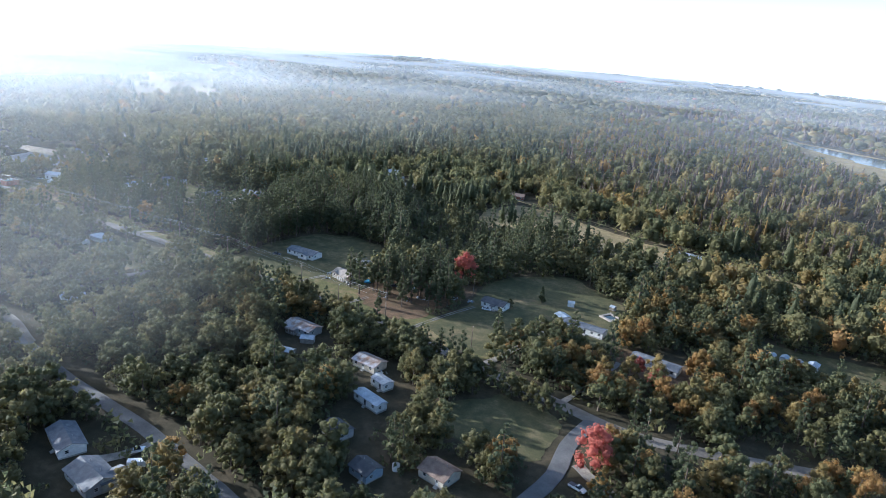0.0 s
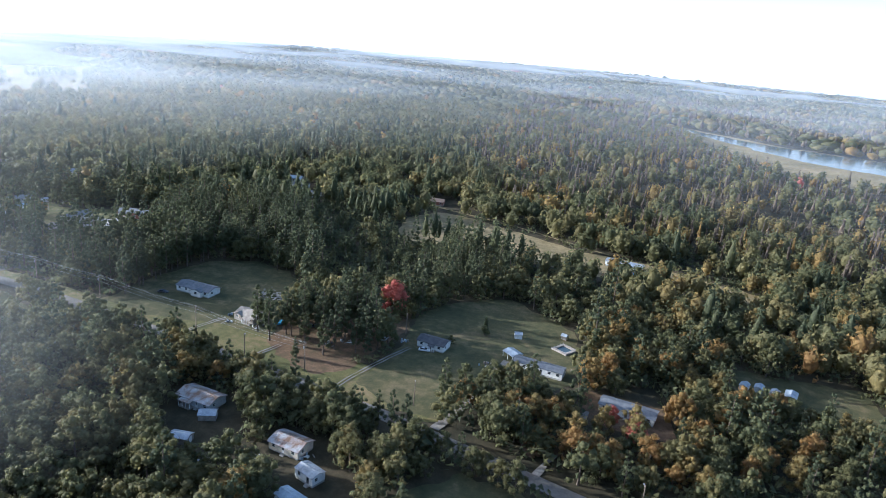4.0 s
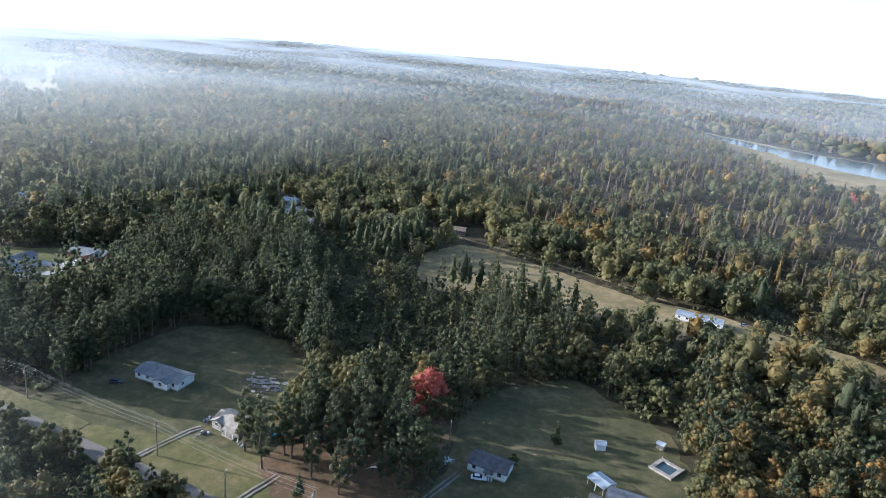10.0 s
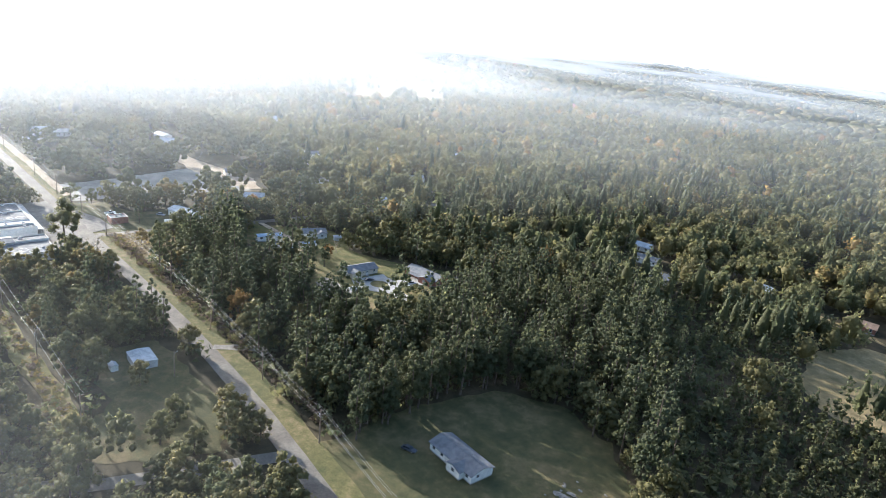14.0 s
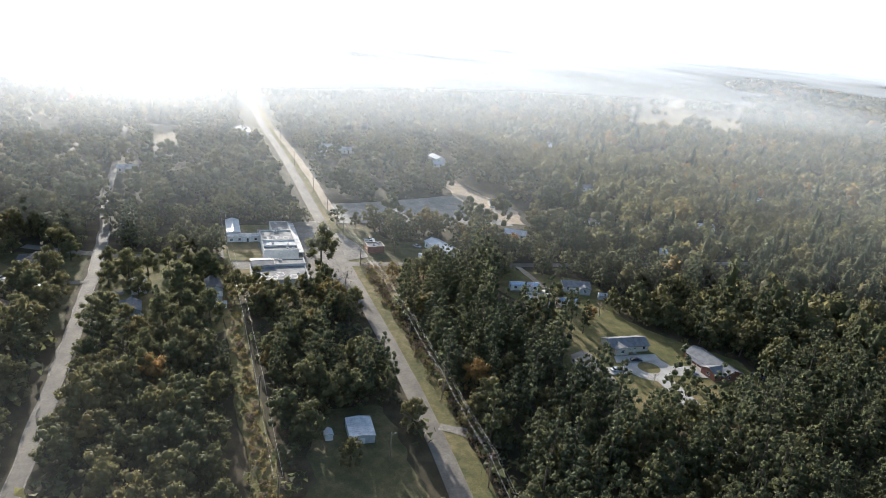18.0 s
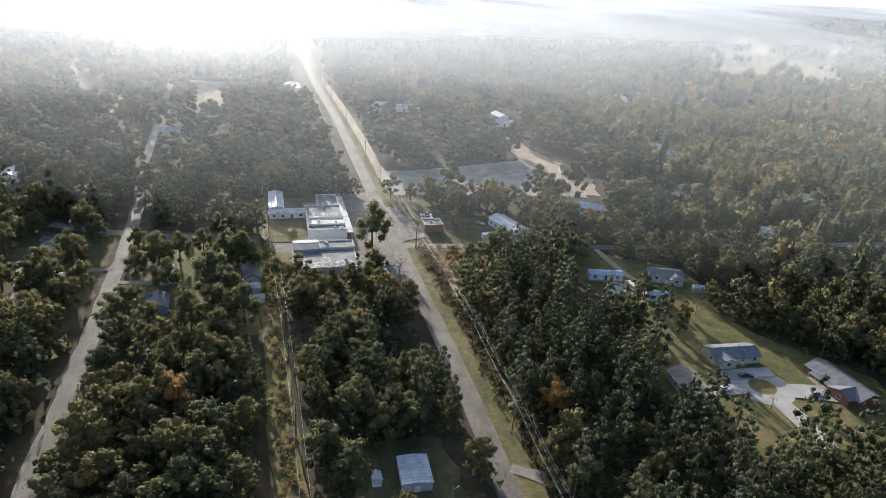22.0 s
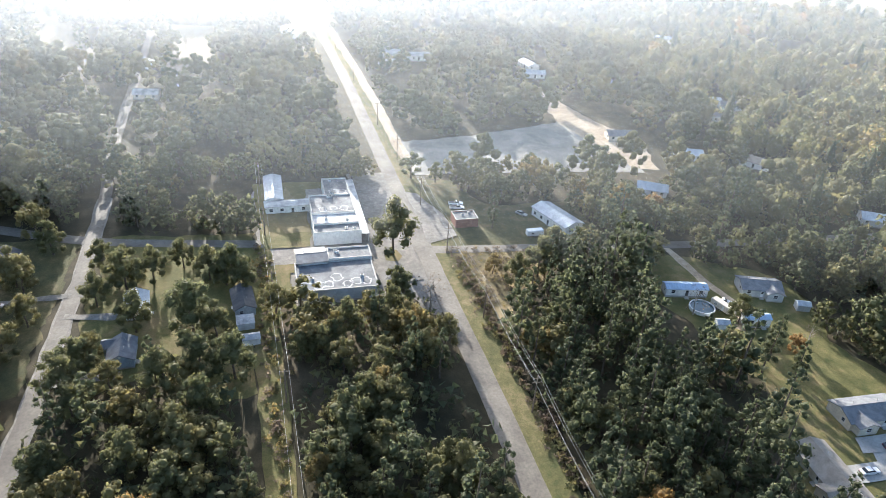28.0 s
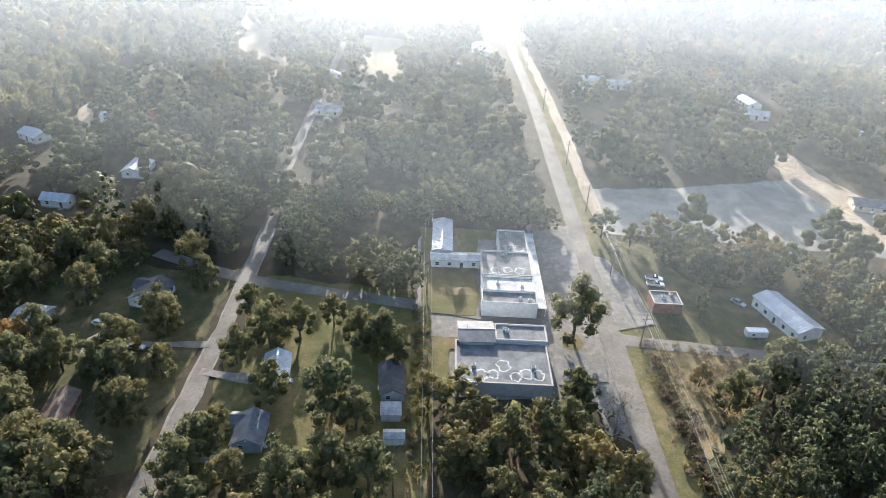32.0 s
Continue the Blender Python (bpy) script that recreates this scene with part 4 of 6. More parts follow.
flat_block("shop_building", "flat-roofed shop with peeling white coating on its roof", -457.5, 215.5, -441, 239.5, 3.5, GREY_WALL, TAR_ROOF, 0.4, 5, 7, 3)
house("grey shed roof at the back of a shop", -460.5, 221, 9, 8.5, 93, 4.4, 0.7, GREY_WALL, SHINGLE_GREY, "shop_annex", "shop building", base=0.2, vents=1)
flat_block("shop_building", "low flat-roofed shop wing with a grey roof", -465, 226.2, -457.9, 240, 4.0, WHITE, TAR_ROOF, 0.35, 2, 0, 4)
flat_block("shop_building", "flat-roofed white shop with bright front parapet", -480.5, 223, -474, 239, 4.6, WHITE, TAR_ROOF, 0.6, 2, 0, 5)
flat_block("shop_building", "flat-roofed shop with a worn tar roof", -489, 223.2, -480.9, 239, 4.3, WHITE, WHITE_ROOF, 0.4, 3, 0, 6)
flat_block("shop_building", "wide flat-roofed shop with patchy shining roof", -504, 223.4, -489.4, 239, 4.4, WHITE, TAR_ROOF, 0.4, 4, 3, 7)
flat_block("shop_building", "end shop of the row with a pale roof", -519, 229.5, -504.4, 239, 4.2, WHITE, TAR_ROOF, 0.35, 3, 2, 8)
house("back store with bright tin roof", -515.3, 211, 21, 6, 0, 3.4, 0.8, WHITE, TIN, "store_building", "store", seams=True, base=0.1)
house("low link building with pale tin roof behind the shops", -502, 215.4, 15.5, 4.6, 92, 3.0, 0.5, WHITE, WHITE_ROOF, "store_building", "store", seams=True, base=0.1, vents=0)
aw = thing("awning", "long white tin awning along the shop fronts", "awning", -497, 240.4)
part("awning_roof", boxed(-22.5, -1.3, 3.3, 22.5, 1.3, 3.42, 0.02), WHITE_ROOF, aw)
part("fascia", boxed(-22.5, 1.3, 3.1, 22.5, 1.36, 3.5), TRIM, aw)
for i in range(12):
    part("post", tube(bmesh.new(), (-22 + i * 4, 1.1, -0.1), (-22 + i * 4, 1.1, 3.3), 0.06, 0.06), TRIM, aw)
flat_block("shop_building", "low dark flat-roofed building across the road", -487, 274, -480, 282.5, 3.2, BRICK, TAR_ROOF, 0.3, 2, 0, 9)
house("long metal barn with ribbed pale tin roof", -479, 313, 19, 8.5, 18, 3.4, 1.3, WHITE, TIN, "metal_barn", "barn", seams=True, base=0.1, vents=0)

# ---- vehicles ----
def wheel(parent, x, y, r=0.33):
    t = part("wheel", tube(bmesh.new(), (x, y - 0.11, r), (x, y + 0.11, r), r, r, 14), TYRE, parent)
    part("rim", tube(bmesh.new(), (x, y - 0.118, r), (x, y + 0.118, r), r * 0.62, r * 0.62, 10), RIM, t)


def car(label, x, y, turn, paint, kind="car"):
    """A car or pickup: lofted body, glasshouse, wheels, lamps, bumpers."""
    v = thing(kind, label, kind.replace("_", " "), x, y, 0.1, turn)
    L, W = (4.7, 1.78) if kind == "car" else (5.6, 1.95)
    low, belt = (0.32, 0.92) if kind == "car" else (0.5, 1.15)
    def loft(sections):
        bm, rows = bmesh.new(), []
        for sx, w, z0, z1, r in sections:
            rows.append([bm.verts.new(p) for p in ((sx, -w, z0), (sx, -w, z1 - r), (sx, -w + r, z1), (sx, w - r, z1), (sx, w, z1 - r), (sx, w, z0))])
        for a, b in zip(rows, rows[1:]):
            for i in range(6):
                bm.faces.new((a[i], a[(i + 1) % 6], b[(i + 1) % 6], b[i]))
        bm.faces.new(rows[0]), bm.faces.new(rows[-1][::-1])
        bmesh.ops.recalc_face_normals(bm, faces=bm.faces[:])
        return bm
    w = W / 2
    part("body", loft([(-L / 2, w * 0.86, low + 0.1, belt - 0.12, 0.08), (-L / 2 + 0.25, w, low, belt, 0.1), (-0.2, w, low, belt + 0.02, 0.1), (L / 2 - 1.1, w, low, belt - 0.03, 0.12), (L / 2 - 0.25, w * 0.97, low, belt - 0.16, 0.12), (L / 2, w * 0.82, low + 0.1, belt - 0.28, 0.08)]), paint, v)
    hi = belt + (0.52 if kind == "car" else 0.62)
    a, b = (-L / 2 + 0.55, L / 2 - 1.35) if kind == "car" else (-0.55, L / 2 - 1.5)
    g = part("glasshouse", loft([(a, w * 0.9, belt - 0.02, belt + 0.03, 0.02), (a + 0.6, w * 0.78, belt - 0.02, hi - 0.03, 0.08), (b - 0.85, w * 0.78, belt - 0.02, hi - 0.03, 0.08), (b, w * 0.9, belt - 0.02, belt + 0.03, 0.02)]), GLASS_DARK, v)
    part("roof_panel", boxed(a + 0.55, -w * 0.74, hi - 0.04, b - 0.8, w * 0.74, hi + 0.02, 0.02), paint, v)
    if kind == "pickup":
        part("bed_floor", boxed(-L / 2 + 0.12, -w + 0.12, belt + 0.015, -0.65, w - 0.12, belt + 0.03), CAR_DARK, v)
    for sx in (-L / 2 + 0.85, L / 2 - 0.9):
        for sy in (-w + 0.1, w - 0.1):
            wheel(v, sx, sy, 0.33 if kind == "car" else 0.39)
    for s in (-1, 1):
        part("headlight", boxed(L / 2 - 0.12, s * w * 0.62 - 0.18, belt - 0.42, L / 2 + 0.01, s * w * 0.62 + 0.18, belt - 0.29, 0.02), LAMP_WHITE, v)
        part("tail_light", boxed(-L / 2 - 0.01, s * w * 0.68 - 0.14, belt - 0.36, -L / 2 + 0.1, s * w * 0.68 + 0.14, belt - 0.2, 0.02), LAMP_RED, v)
        part("mirror", boxed(b - 0.5, s * (w + 0.07) - 0.08, belt, b - 0.35, s * (w + 0.07) + 0.08, belt + 0.14, 0.02), paint, v)
    for sx in (-L / 2 - 0.06, L / 2 - 0.04):
        part("bumper", boxed(sx, -w * 0.84, low, sx + 0.1, w * 0.84, low + 0.2, 0.03), CAR_DARK, v)
    return v


car("white saloon parked before a white house", -116, 285.3, 12, CAR_WHITE)
car("white pickup parked under trees", -36, 174, -15, CAR_WHITE, "pickup")
car("white pickup on a shaded driveway", -152, 115.5, 60, CAR_WHITE, "pickup")
car("white pickup beside a low building", -498.5, 279, 82, CAR_WHITE, "pickup")
car("white van-like pickup beside a low building", -495, 278.6, 84, CAR_WHITE, "pickup")
car("silver car on the grass lot", -487, 302, 40, CAR_SILVER)
car("white car beside a tan-roofed house", -461, 119.5, 70, CAR_WHITE)
car("silver car in front of a house", -452, 133, 85, CAR_SILVER)
car("dark car on a concrete driveway", -357.5, 350, 80, CAR_DARK)
car("silver car on a concrete driveway", -345, 366, 70, CAR_SILVER)
car("white car on a driveway beside a house", -352, 338, 88, CAR_WHITE)
car("dark pickup in shaded grass", -338, 391, 30, CAR_DARK, "pickup")
car("blue-covered pickup beside a tin-roofed home", -41, 441, 10, TARP_BLUE, "pickup")
car("silver car on the meadow's edge", -28, 459, 0, CAR_SILVER)
car("red car on a lawn", -245, 283, 20, CAR_DARK)
car("silver car parked among pines", -134.5, 287, 85, CAR_SILVER)
car("white car under trees", -166, 188, 15, CAR_WHITE)
car("silver pickup on a gravel track", -420, 345, 60, CAR_SILVER, "pickup")
car("dark car among pines", -167, 283, 40, CAR_DARK)


def trailer(label, x, y, L, W, H, turn, paint):
    v = thing("trailer", label, "trailer", x, y, 0, turn)
    part("body", boxed(-L / 2, -W / 2, 0.6, L / 2, W / 2, 0.6 + H, 0.18), paint, v)
    for s in (-1, 1):
        wheel(v, -0.4, s * (W / 2 - 0.12), 0.36)
        wheel(v, 0.5, s * (W / 2 - 0.12), 0.36)
    part("hitch", boxed(L / 2 - 0.05, -0.06, 0.5, L / 2 + 1.1, 0.06, 0.62), CAR_DARK, v)
    part("jack_leg", boxed(L / 2 + 0.9, -0.05, 0.0, L / 2 + 1.0, 0.05, 0.5), CAR_DARK, v)
    windowed(v, -L / 5, -W / 2, 1.7, 0.9, 0.6, "s")
    windowed(v, L / 5, W / 2, 1.7, 0.9, 0.6, "n")
    part("door", boxed(L / 5 - 0.35, -W / 2 - 0.03, 0.75, L / 5 + 0.35, -W / 2 + 0.02, 2.3), TRIM, v)
    return v


trailer("white camper trailer standing on grass", -470.5, 301, 6.2, 2.4, 2.1, 92, CAR_WHITE)
trailer("pale travel trailer beside a round pool", -417, 342.5, 7.0, 2.4, 2.2, 15, CREAM)
trailer("white box trailer on a shaded driveway", -146, 111, 5, 2.1, 1.9, 40, CAR_WHITE)
tk = thing("water_tank", "small white round tank beside a house", "tank", -85, 152)
part("shell", tube(bmesh.new(), (0, 0, -0.05), (0, 0, 1.9), 1.2, 1.2, 20), WHITE, tk)
part("lid", tube(bmesh.new(), (0, 0, 1.9), (0, 0, 2.2), 1.22, 0.25, 20), WHITE_ROOF, tk)

# ---- pools ----
pl = thing("round_pool", "round above-ground pool with white rim", "pool", -418, 336.3)
bm = bmesh.new()
for r, z in ((3.75, -0.1), (3.75, 1.25), (3.95, 1.25), (3.95, 1.3), (3.6, 1.3), (3.6, 0.1)):
    bmesh.ops.create_circle(bm, segments=32, radius=r, matrix=pose(0, 0, z))
bm.verts.ensure_lookup_table()
for k in range(5):
    for i in range(32):
        bm.faces.new([bm.verts[j] for j in (k * 32 + i, k * 32 + (i + 1) % 32, (k + 1) * 32 + (i + 1) % 32, (k + 1) * 32 + i)])
part("pool_wall", bm, TRIM, pl)
bm = bmesh.new()
bmesh.ops.create_circle(bm, segments=32, radius=3.6, cap_ends=True, matrix=pose(0, 0, 1.0))
part("pool_water", bm, WATER, pl)
for i in range(14):
    a = 2 * math.pi * i / 14
    part("upright", boxed(3.77 * math.cos(a) - 0.05, 3.77 * math.sin(a) - 0.05, -0.1, 3.77 * math.cos(a) + 0.05, 3.77 * math.sin(a) + 0.05, 1.26), TRIM, pl)
lp = thing("square_pool", "square pool with pale deck and dark water", "pool", -63, 315.5, 0, -30)
for q in ((-4, -4, 4, -2.6), (-4, 2.6, 4, 4), (-4, -2.6, -2.6, 2.6), (2.6, -2.6, 4, 2.6)):
    part("deck_board", boxed(q[0] + 0.01, q[1] + 0.01, -0.2, q[2] - 0.01, q[3] - 0.01, 0.7, 0.03), WOOD_GREY, lp)
part("pool_water", boxed(-2.6, -2.6, -0.2, 2.6, 2.6, 0.3), WATER, lp)
for i in range(4):
    for j in range(5):
        a = -4 + j * 2
        px, py = ((a, -3.95), (a, 3.95), (-3.95, a), (3.95, a))[i]
        part("fence_post", boxed(px - 0.04, py - 0.04, 0.6, px + 0.04, py + 0.04, 1.15), WOOD_GREY, lp)
wp = thing("wading_pool", "small round bright blue pool beside the pines", "pool", -181.5, 280)
bm = bmesh.new()
for r, z in ((1.9, -0.1), (1.95, 0.75), (2.05, 0.78), (2.05, 0.84), (1.84, 0.84), (1.8, 0.2)):
    bmesh.ops.create_circle(bm, segments=28, radius=r, matrix=pose(0, 0, z))
bm.verts.ensure_lookup_table()
for k in range(5):
    for i in range(28):
        bm.faces.new([bm.verts[j] for j in (k * 28 + i, k * 28 + (i + 1) % 28, (k + 1) * 28 + (i + 1) % 28, (k + 1) * 28 + i)])
part("pool_wall", bm, TARP_BLUE, wp)
bm = bmesh.new()
bmesh.ops.create_circle(bm, segments=28, radius=1.83, cap_ends=True, matrix=pose(0, 0, 0.6))
part("pool_water", bm, POOL_BLUE, wp)


def junk_pile(x, y, seed, n=9, spread=2.2):
    """A heap of boards, bins and sheets lying about a yard."""
    rng = random.Random(seed)
    j = thing("junk_pile", "heap of pale boards and scrap on the grass", "junk", x, y, 0, rng.uniform(0, 360), "junk heaps in the yards")
    for i in range(n):
        px, py, a = rng.gauss(0, spread * 0.5), rng.gauss(0, spread * 0.5), rng.uniform(0, 180)
        kind = rng.random()
        if kind < 0.5:
            ob = part("board", boxed(-rng.uniform(0.6, 1.4), -0.16, -0.05, rng.uniform(0.6, 1.4), 0.16, 0.1), rng.choice((WOOD_GREY, WHITE, RUBBLE)), j)
        elif kind < 0.8:
            ob = part("crate", boxed(-0.4, -0.3, -0.05, 0.4, 0.3, rng.uniform(0.4, 0.9), 0.03), rng.choice((GREY_WALL, TRIM, SHINGLE_DARK)), j)
        else:
            ob = part("barrel", tube(bmesh.new(), (0, 0, -0.05), (0, 0, 0.85), 0.29, 0.29, 12), rng.choice((BLUE_WALL, RUSTY_TIN)), j)
        ob.matrix_basis = pose(px, py, 0.05 * i * (kind < 0.5), 0, 0, a)


for i, (x, y) in enumerate(((-203.2, 277), (-200.5, 270.5), (-186.5, 271), (-153, 272), (-147, 277), (-158, 285), (-204, 216), (-178, 218), (-122, 200), (-134, 193), (-148, 186), (-89, 286), (-127, 290))):
    junk_pile(x, y, 40 + i, 8 + i % 5)

# ---- power lines ----
def utility_pole(x, y, high=11.0, turn=0.0, lamp=False, arms=1, group="utility poles along the road"):
    p = thing("utility_pole", "weathered wooden utility pole with crossarm" if not lamp else "wooden pole with a yard lamp", "utility pole", x, y, 0, turn, group)
    part("pole", tube(bmesh.new(), (0, 0, -0.5), (0, 0, high), 0.22, 0.15, 8), WOOD_POLE, p)
    if lamp:
        arm = part("lamp_arm", tube(bmesh.new(), (0, 0, high - 1.0), (0, -1.2, high - 0.6), 0.04, 0.04), PORCELAIN, p)
        part("lamp_head", boxed(-0.18, -1.55, high - 0.7, 0.18, -1.0, high - 0.5, 0.05), PORCELAIN, p)
        return p
    for k in range(arms):
        z = high - 0.5 - k * 1.3
        arm = part("crossarm", boxed(0.13, -1.25, z - 0.06, 0.24, 1.25, z + 0.06), WOOD_POLE, p)
        for s in (-1.1, 0.45, 1.1):
            part("insulator", tube(bmesh.new(), (0.185, s, z + 0.06), (0.185, s, z + 0.24), 0.05, 0.035), PORCELAIN, arm)
    if int(x) % 2 == 0:
        part("transformer", tube(bmesh.new(), (-0.4, 0, high - 2.6), (-0.4, 0, high - 1.6), 0.24, 0.24, 12), PORCELAIN, p)
    return p


def wire_span(a, b, sag, group):
    cu = bpy.data.curves.new("wire", "CURVE")
    cu.dimensions, cu.bevel_depth, cu.bevel_resolution = "3D", 0.022, 0
    sp = cu.splines.new("POLY")
    sp.points.add(12)
    for i in range(13):
        t = i / 12
        q = Vector(a).lerp(Vector(b), t)
        sp.points[i].co = (q.x, q.y, q.z - sag * 4 * t * (1 - t), 1)
    cu.materials.append(WIRE)
    return tagged(new("wire", cu), "thin grey power line sagging between poles", "power line", group)


POLES = [(-150, 247.5), (-205, 255.5), (-262, 263), (-302, 266), (-345, 267.4), (-385, 268), (-425, 267.8), (-463, 266.4), (-500, 265.4), (-545, 264.8), (-590, 263.6), (-665, 261.6), (-740, 259.5), (-815, 257.5), (-900, 256), (-990, 255)]
for x, y in POLES:
    utility_pole(x, y, 11.5, 0, arms=2)
for (ax, ay), (bx, by) in zip(POLES, POLES[1:]):
    for dy, z in ((-1.1, 11.24), (0.45, 11.24), (1.1, 11.24), (0.0, 8.9)):
        wire_span((ax + 0.18, ay + dy, z), (bx + 0.18, by + dy, z), 0.9, "power lines along the road")
DITCH_POLES = [(-305, 211.5), (-352, 211), (-399, 210), (-443, 208.5), (-484, 207), (-524, 206)]
for x, y in DITCH_POLES:
    utility_pole(x, y, 10.5, 0, group="utility poles along the ditch")
for (ax, ay), (bx, by) in zip(DITCH_POLES, DITCH_POLES[1:]):
    for dy, z in ((-1.1, 10.24), (1.1, 10.24)):
        wire_span((ax + 0.18, ay + dy, z), (bx + 0.18, by + dy, z), 0.7, "power lines along the ditch")
for x, y in ((-25, 218), (-176, 247), (-129, 297), (-318, 243), (-104, 243)):
    utility_pole(x, y, 9.5, 200, True, group="yard lamp poles")
# rubble on the lawn
rng = random.Random(5)
rb = thing("rubble", "scattered broken pale stones and boards on a lawn", "rubble", -200, 305)
for i in range(70):
    bm = bmesh.new()
    bmesh.ops.create_icosphere(bm, subdivisions=1, radius=rng.uniform(0.2, 0.6))
    k = Vector((rng.uniform(0.7, 1.5), rng.uniform(0.6, 1.2), rng.uniform(0.25, 0.5)))
    for v in bm.verts:
        v.co = Vector((v.co.x * k.x, v.co.y * k.y, v.co.z * k.z)) * rng.uniform(0.8, 1.2)
    bmesh.ops.translate(bm, verts=bm.verts[:], vec=(rng.gauss(0, 3.4), rng.gauss(0, 3.6), 0.1))
    part("stone", bm, RUBBLE, rb)

# ---- trees ----
TRNG = np.random.RandomState(11)


def tube_quads(points, radii, n=5):
    """A tapered tube through points, as arrays."""
    v, q = [], []
    for i, (p, r) in enumerate(zip(points, radii)):
        for k in range(n):
            t = 2 * math.pi * k / n
            v.append((p[0] + r * math.cos(t), p[1] + r * math.sin(t), p[2]))
            if i:
                a, b = (i - 1) * n, i * n
                q.append((a + k, a + (k + 1) % n, b + (k + 1) % n, b + k))
    return np.array(v, float), np.array(q)


def lumps_of(kind, rng):
    """Centres and radii of the clumps of foliage that make up a crown, and the tree's height."""
    out = []
    if kind == "broad":                      # rounded broadleaf, 14 m
        for i in range(15):
            a, u = i * 2.4 + rng.uniform(-0.4, 0.4), rng.uniform(0, 1)
            r = 4.1 * math.sqrt((i + 0.6) / 15)
            z = 7.6 + 5.0 * (1 - (r / 5.2) ** 2) * (u ** 0.7) - 2.6 * (1 - u) * (r / 4.1)
            out.append((r * math.cos(a) * 1.08, r * math.sin(a) * 1.08, z, rng.uniform(0.95, 2.1)))
        for i in range(6):
            out.append((3.5 * math.cos(1.05 * i + 0.4), 3.5 * math.sin(1.05 * i + 0.4), rng.uniform(2.6, 5.2), rng.uniform(1.3, 1.9)))
        out.append((0, 0, 12.2, 1.7))
        out.append((0.3, -0.2, 8.4, 2.9))
    elif kind == "pine":                     # tall tapering pine over a short bare trunk, 18 m
        for i in range(19):
            z = 4.4 + i * 0.68
            w = 3.0 * math.sqrt(max(0.05, 1 - ((z - 7.6) / (10.2 if z > 7.6 else 5.5)) ** 2)) * (1.0 if z < 11 else 0.86)
            a = i * 2.4 + rng.uniform(-0.5, 0.5)
            r = max(0.12, w * rng.uniform(0.4, 0.88))
            out.append((r * math.cos(a), r * math.sin(a), z, max(0.6, w * rng.uniform(0.32, 0.5))))
        out.append((0.2, 0.1, 17.2, 0.8))
    elif kind == "young":                    # young cone-shaped pine, 10 m
        for i in range(8):
            z = 1.6 + i * 1.05
            w = 2.0 * (1 - i / 8.6)
            a = i * 2.4
            out.append((w * 0.4 * math.cos(a), w * 0.4 * math.sin(a), z, w * 0.75 + 0.15))
    elif kind == "spire":                    # narrow swamp cypress, 17 m
        for i in range(9):
            z = 4.5 + i * 1.35
            w = 1.8 * (1 - i / 10.5)
            a = i * 2.4
            out.append((w * 0.35 * math.cos(a), w * 0.35 * math.sin(a), z, w * 0.55 + 0.2))
    elif kind == "bush":
        for i in range(5):
            a = i * 1.3
            out.append((0.7 * math.cos(a), 0.7 * math.sin(a), 0.8 + rng.uniform(-0.2, 0.5), rng.uniform(0.6, 0.95)))
    return out


def crown(kind, cards, size, seed, sparse=1.0):
    """Sprays of leaves as small facets laid over the lumps: vertices and triangles."""
    rng = np.random.RandomState(seed)
    lumps = np.array(lumps_of(kind, rng))
    weight = lumps[:, 3] ** 2
    pick = rng.choice(len(lumps), cards, p=weight / weight.sum())
    d = rng.normal(size=(cards, 3))
    d[:, 2] += 0.25
    d /= np.linalg.norm(d, axis=1)[:, None]
    c = lumps[pick]
    pos = c[:, :3] + d * c[:, 3:4] * rng.uniform(0.62, 1.0, (cards, 1)) * rng.choice([1.0, 1.0, 1.0, 1.0, 1.15], (cards, 1))
    nrm = d + rng.normal(size=(cards, 3)) * 0.27
    nrm /= np.linalg.norm(nrm, axis=1)[:, None]
    u = np.cross(nrm, rng.normal(size=(cards, 3)))
    u /= np.linalg.norm(u, axis=1)[:, None]
    w = np.cross(nrm, u)
    s = size * rng.uniform(0.6, 1.3, (cards, 1))
    k = rng.uniform(-0.5, 0.5, (cards, 1))
    v = np.stack([pos - u * s - w * s * 0.6, pos + u * s - w * s * 0.5, pos + u * s * k + w * s * 1.1], 1).reshape(-1, 3)
    return v, np.arange(cards * 3).reshape(-1, 3)


def gem(kind, sides, seed):
    """Far crowns: a few closed, jagged lumps."""
    rng = np.random.RandomState(seed)
    prof = {"broad": [(2.5, 0.6), (6.0, 1.1), (10.6, 0.98), (13.0, 0.0)], "pine": [(3.5, 0.5), (7.0, 1.15), (13.0, 0.8), (18.2, 0.0)],
            "young": [(0.6, 0.7), (2.0, 1.0), (6.0, 0.55), (10, 0.0)], "spire": [(3.5, 0.5), (6, 1.0), (11, 0.6), (17, 0.0)]}[kind]
    rad = {"broad": 4.6, "pine": 2.7, "young": 2.0, "spire": 1.9}[kind]
    v, q = [], []
    for i, (z, r) in enumerate(prof):
        off = rng.normal(size=2) * 0.35 * (r > 0)
        for k in range(sides):
            t = 2 * math.pi * (k + 0.5 * (i % 2)) / sides
            w = rad * r * rng.uniform(0.68, 1.3)
            v.append((w * math.cos(t) + off[0], w * math.sin(t) + off[1], z + rng.uniform(-0.6, 0.6) * (r > 0)))
            if i:
                a, b = (i - 1) * sides, i * sides
                q.append((a + k, a + (k + 1) % sides, b + (k + 1) % sides))
                if r > 0:
                    q.append((a + k, b + (k + 1) % sides, b + k))
    return np.array(v, float), np.array(q)


